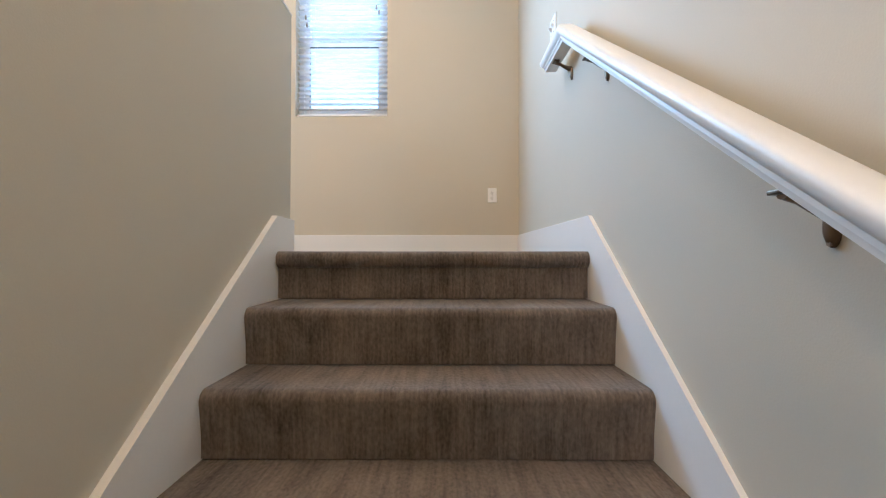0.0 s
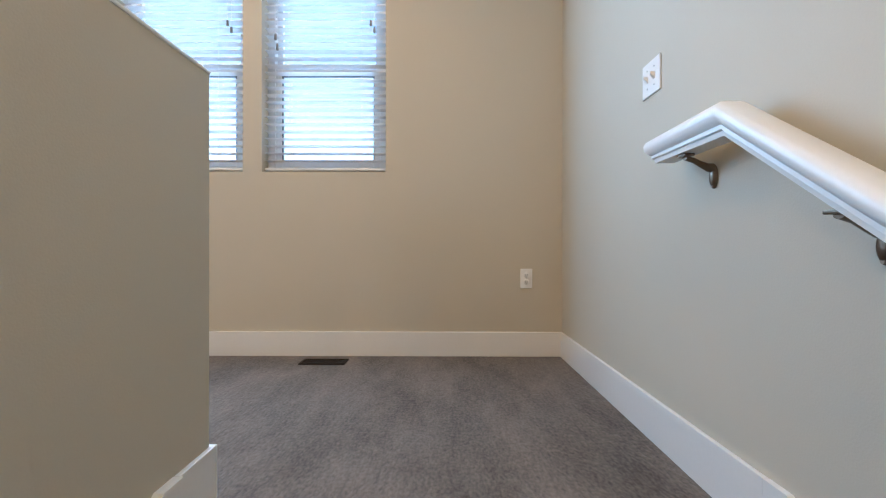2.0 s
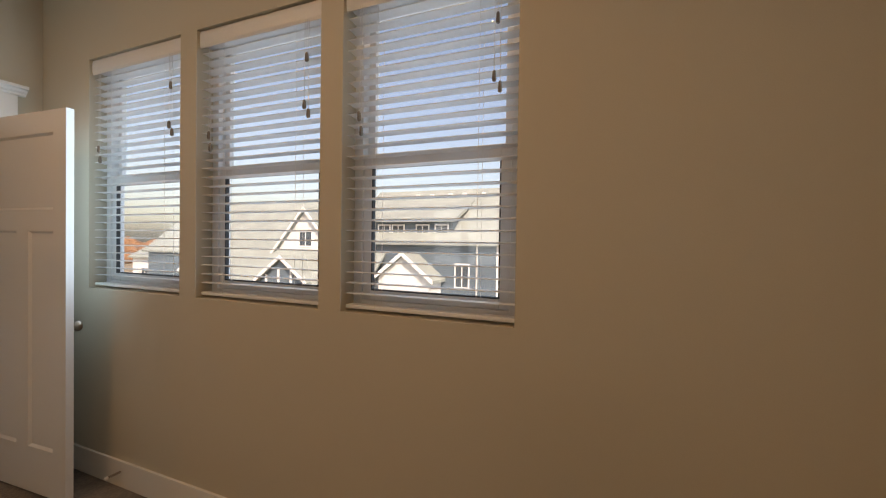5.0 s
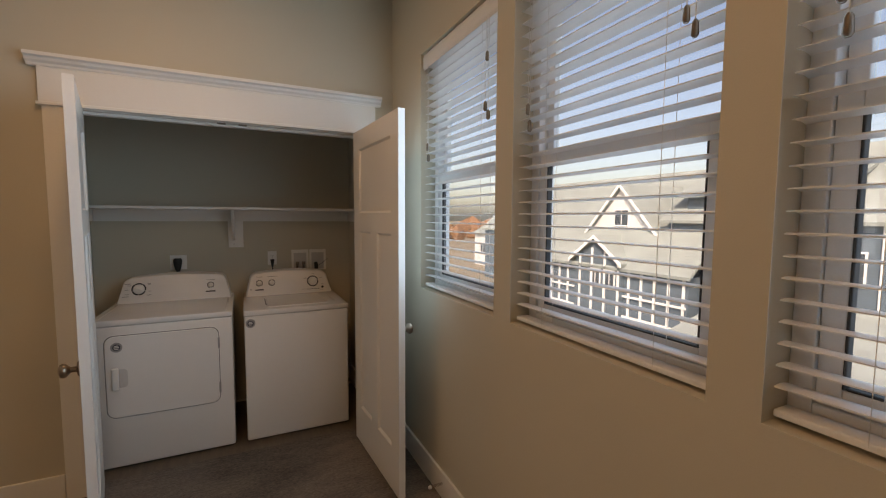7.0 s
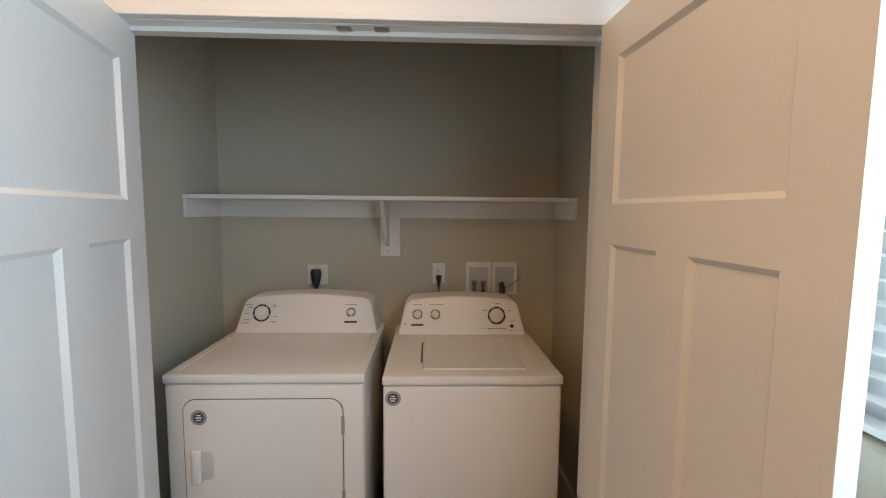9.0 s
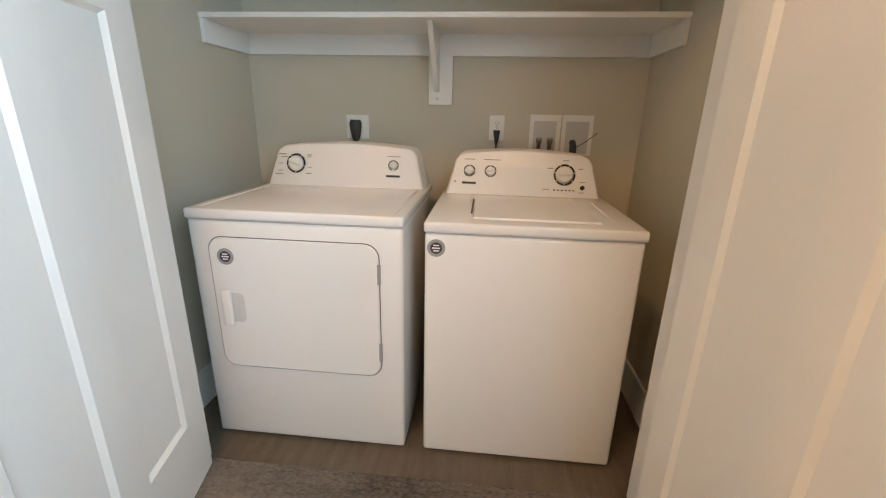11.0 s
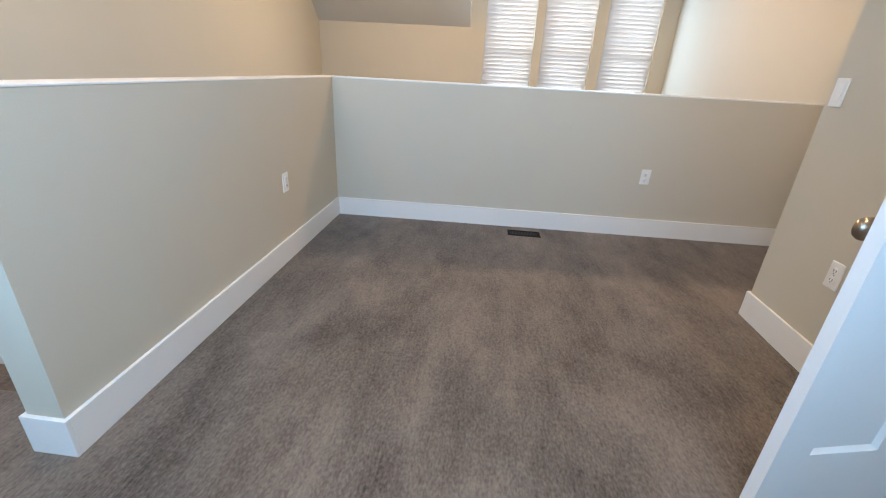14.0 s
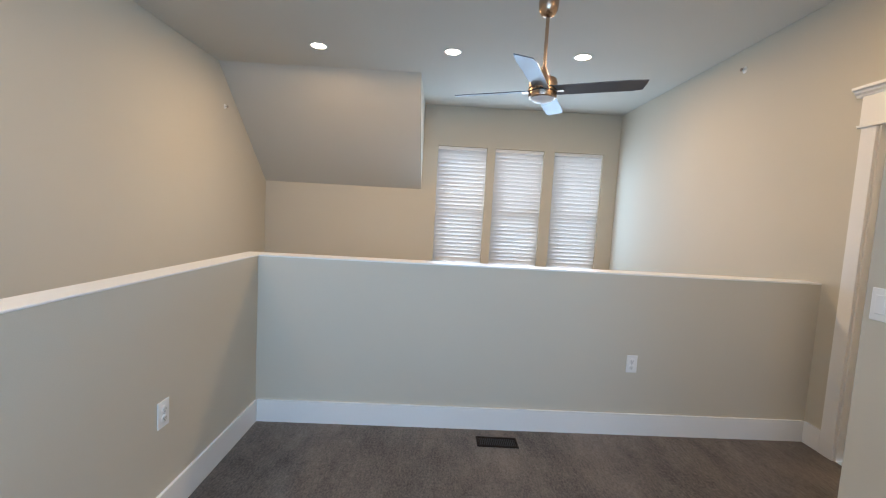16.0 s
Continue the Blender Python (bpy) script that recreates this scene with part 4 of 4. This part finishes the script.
def gable_prism(x0, x1, y0, y1, eave, ridge, along):
    """The solid under a pitched roof; the ridge runs along x or along y."""
    if along == "x":
        ym = (y0 + y1) / 2
        return sweep([[(x, y0, eave), (x, ym, ridge), (x, y1, eave)] for x in (x0, x1)])
    xm = (x0 + x1) / 2
    return sweep([[(x0, y, eave), (xm, y, ridge), (x1, y, eave)] for y in (y0, y1)])


def roof_slabs(x0, x1, y0, y1, eave, ridge, along, over=0.4, t=0.18):
    out = []
    if along == "x":
        ym = (y0 + y1) / 2
        s = (ridge - eave) / (ym - y0)
        for a in (y0 - over, y1 + over):
            out.append(sweep([[(x, a, eave - s * over), (x, ym, ridge), (x, ym, ridge + t), (x, a, eave - s * over + t)] for x in (x0 - over, x1 + over)]))
    else:
        xm = (x0 + x1) / 2
        s = (ridge - eave) / (xm - x0)
        for a in (x0 - over, x1 + over):
            out.append(sweep([[(a, y, eave - s * over), (xm, y, ridge), (xm, y, ridge + t), (a, y, eave - s * over + t)] for y in (y0 - over, y1 + over)]))
    return out


def rake_trim(x0, x1, y, eave, ridge, over=0.4, t=0.22):
    xm, s = (x0 + x1) / 2, (ridge - eave) / ((x1 - x0) / 2)
    return [sweep([[(a, yy, eave - s * over - 0.06), (xm, yy, ridge - 0.06), (xm, yy, ridge + t), (a, yy, eave - s * over + t)] for yy in (y - over - 0.06, y - over)]) for a in (x0 - over, x1 + over)]


def house(label, x0, x1, y0, y1, z0, eave, ridge, along, siding):
    h = thing("house", label, "house", "neighbouring houses")
    part("wall", box(x0, x1, y0, y1, z0, eave), siding, h)
    part("gable", gable_prism(x0 + 0.01, x1 - 0.01, y0 + 0.01, y1 - 0.01, eave, ridge - 0.05, along), siding, h)
    for s in roof_slabs(x0, x1, y0, y1, eave, ridge, along):
        part("roof", s, ROOF, h, "grey-tan shingle roof")
    return h


def wing(h, x0, x1, y0, y1, z0, eave, ridge, siding):
    part("wall", box(x0, x1, y0, y1, z0, eave), siding, h)
    part("gable", gable_prism(x0 + 0.01, x1 - 0.01, y0, y1, eave, ridge - 0.05, "y"), siding, h)
    for s in roof_slabs(x0, x1, y0, y1, eave, ridge, "y", 0.35):
        part("roof", s, ROOF, h, "grey-tan shingle roof")
    for s in rake_trim(x0, x1, y0, eave, ridge, 0.35):
        part("rake_trim", s, HOUSE_TRIM, h, "white trim")


def house_window(h, x0, x1, y, z0, z1):
    w = part("window", boxes([(x0 - 0.09, x0, y - 0.06, y, z0, z1), (x1, x1 + 0.09, y - 0.06, y, z0, z1), (x0 - 0.09, x1 + 0.09, y - 0.06, y, z1, z1 + 0.1), (x0 - 0.09, x1 + 0.09, y - 0.06, y, z0 - 0.1, z0), ((x0 + x1) / 2 - 0.03, (x0 + x1) / 2 + 0.03, y - 0.05, y, z0, z1)]), HOUSE_TRIM, h, "white window frame")
    part("pane", box(x0, x1, y - 0.03, y - 0.01, z0, z1), DARK_GLASS, w, "dark glass")


# blue-sided house straight across
ha = house("blue-sided neighbouring house with a tan shingle roof", -20.2, -8.1, 25, 36, GZ, 1.5, 5.6, "x", SIDING_BLUE)
part("dormer", box(-19.3, -11.6, 25.6, 29, 1.5, 2.9), SIDING_BLUE, ha, "blue shed dormer")
part("dormer_roof", sweep([[(x, 25.1, 2.85), (x, 30.0, 4.9), (x, 30.0, 5.1), (x, 25.1, 3.05)] for x in (-19.9, -11.2)]), ROOF, ha, "grey-tan shingle roof")
for x in (-17.6, -16.4, -14.4, -12.9):
    house_window(ha, x, x + 0.9, 25.6, 1.75, 2.6)
house_window(ha, -11.1, -10.2, 25, -1.6, -0.1)
part("end_wall", box(-8.1, -8.02, 25, 36, GZ, 1.5), SIDING_WHITE, ha, "white end wall")
part("corner_trim", box(-8.25, -8.0, 24.96, 25.0, GZ, 1.5), HOUSE_TRIM, ha)
part("end_gable", sweep([[(x, 25, 1.5), (x, 30.5, 5.5), (x, 36, 1.5)] for x in (-8.1, -8.0)]), SIDING_WHITE, ha, "white gable end")
for y in (27, 29.5):
    part("end_window", box(-8.02, -7.99, y, y + 1.0, -1.4, 0.1), DARK_GLASS, ha, "dark window")
part("downpipe", tube([(-9.6, 24.95, 1.4), (-9.6, 24.95, GZ)], 0.06), HOUSE_TRIM, ha, "white downpipe")
for x in (-16.5, -15.2, -13.6, -12.4, -10.8):
    part("roof_vent", box(x, x + 0.3, 29.4, 29.7, 5.0, 5.35, 0.03), HOUSE_TRIM, ha, "roof vent")
wing(ha, -16.1, -12.2, 23.2, 26, GZ, -1.0, 0.55, SIDING_WHITE)

# low shingle roof in front of it
hl = thing("garage", "low garage with a tan shingle roof", "garage")
part("wall", box(-15.0, -3.4, 13.5, 24.6, GZ, -5.4), SIDING_BLUE, hl)
part("roof", sweep([[(x, 12.8, -5.7), (x, 24.8, -2.75), (x, 24.8, -2.95), (x, 12.8, -5.9)] for x in (-15.4, -3.2)]), ROOF, hl, "grey-tan shingle roof")
wing(hl, -6.4, -4.4, 12.0, 17.0, GZ, -4.9, -3.9, SIDING_WHITE)
part("board", box(-5.9, -4.7, 11.9, 11.98, -5.6, -5.1), RUST, hl, "orange-brown boards")

# house with the white gable
hb = house("blue-sided neighbouring house with a white gable", -48, -21.5, 27.5, 40, GZ, 0.3, 5.4, "x", SIDING_BLUE)
wing(hb, -27.3, -20.9, 25, 33, GZ, 0.35, 3.9, SIDING_WHITE)
house_window(hb, -24.7, -23.5, 25, 1.0, 2.1)
part("porch", box(-33, -17.0, 22.6, 25.5, GZ, -2.0), SIDING_BLUE, hb)
part("porch_roof", sweep([[(x, 22.1, -2.1), (x, 25.3, 0.75), (x, 25.3, 0.95), (x, 22.1, -1.9)] for x in (-33.4, -16.6)]), ROOF, hb, "grey-tan shingle roof")
wing(hb, -25.9, -21.6, 22.2, 25.2, GZ, -1.5, 0.1, SIDING_BLUE)
for k in range(17):
    x = -33 + k * 0.98
    part("batten", box(x, x + 0.14, 22.5, 22.6, GZ, -2.0), HOUSE_TRIM, hb, "white batten")
for k in range(4):
    x = -25.4 + k * 1.2
    part("batten", box(x, x + 0.14, 22.1, 22.2, GZ, -1.2 + (0.55 if k in (1, 2) else 0)), HOUSE_TRIM, hb, "white batten")
for z in (-5.3, -3.9):
    part("rail_board", box(-33, -17.0, 22.44, 22.5, z, z + 0.14), HOUSE_TRIM, hb, "white rail board")
for x in (-24.2, -22.9):
    house_window(hb, x, x + 0.8, 22.2, -3.4, -2.2)
wing(hb, -36.5, -32.0, 23.5, 28, GZ, -1.3, 0.4, SIDING_WHITE)

# house farther along to the right, and houses far off
hc = house("white neighbouring house with a tan shingle roof", -8.4, -4.1, 33, 44, GZ, 1.4, 4.9, "x", SIDING_WHITE)
for z in (-5.2, -2.9, -0.6):
    house_window(hc, -5.9, -4.7, 33, z, z + 1.5)
part("corner_trim", box(-4.35, -4.05, 32.9, 33.0, GZ, 1.6), HOUSE_TRIM, hc)
part("downpipe", tube([(-6.6, 32.92, 1.3), (-6.6, 32.92, GZ)], 0.06), HOUSE_TRIM, hc, "white downpipe")
hd = house("low blue-sided house with white trim", -4.4, 9.0, 27.5, 34, GZ, -2.4, -0.7, "x", SIDING_BLUE)
for k in range(4):
    house_window(hd, -3.6 + 1.9 * k, -2.3 + 1.9 * k, 27.5, -5.2, -3.3)
for x in (-4.4, -1.95, 3.75):
    part("corner_trim", box(x, x + 0.2, 27.42, 27.5, GZ, -2.4), HOUSE_TRIM, hd, "white trim")
part("fascia", box(-4.9, 9.5, 27.0, 27.06, -2.75, -2.45), HOUSE_TRIM, hd, "white fascia board")
for x0, y0, w in ((-62, 34, 12), (-80, 52, 14), (-104, 70, 16), (-58, 66, 14), (14, 66, 16)):
    hh = house("pale distant house with a tan roof", x0, x0 + w, y0, y0 + 11, GZ, -1.0, 2.0, "x", SIDING_WHITE)
    house_window(hh, x0 + 2, x0 + 3.4, y0, -4, -2.6)
    house_window(hh, x0 + 6, x0 + 7.4, y0, -4, -2.6)

# far brush along the horizon: an uneven low band of clumps
bm = bmesh.new()
rng = random.Random(4)
for k in range(420):
    a = radians(rng.uniform(60, 175))
    d = rng.uniform(130, 300)
    s = rng.uniform(2.0, 5.5)
    m = Matrix.Translation((d * math.cos(a), d * math.sin(a), GZ + s * 0.4)) @ Matrix.Diagonal((s * rng.uniform(0.8, 1.8), s, s * rng.uniform(0.5, 1.1), 1))
    r = bmesh.ops.create_icosphere(bm, subdivisions=1, radius=1, matrix=m)
    for v in r["verts"]:
        v.co += Vector((rng.uniform(-1, 1), rng.uniform(-1, 1), rng.uniform(-1, 1))) * s * 0.22
tagged(new("distant_brush", mesh_of("distant_brush", bm, RUST)), "bare brown trees along the horizon", "trees", kind="stuff")
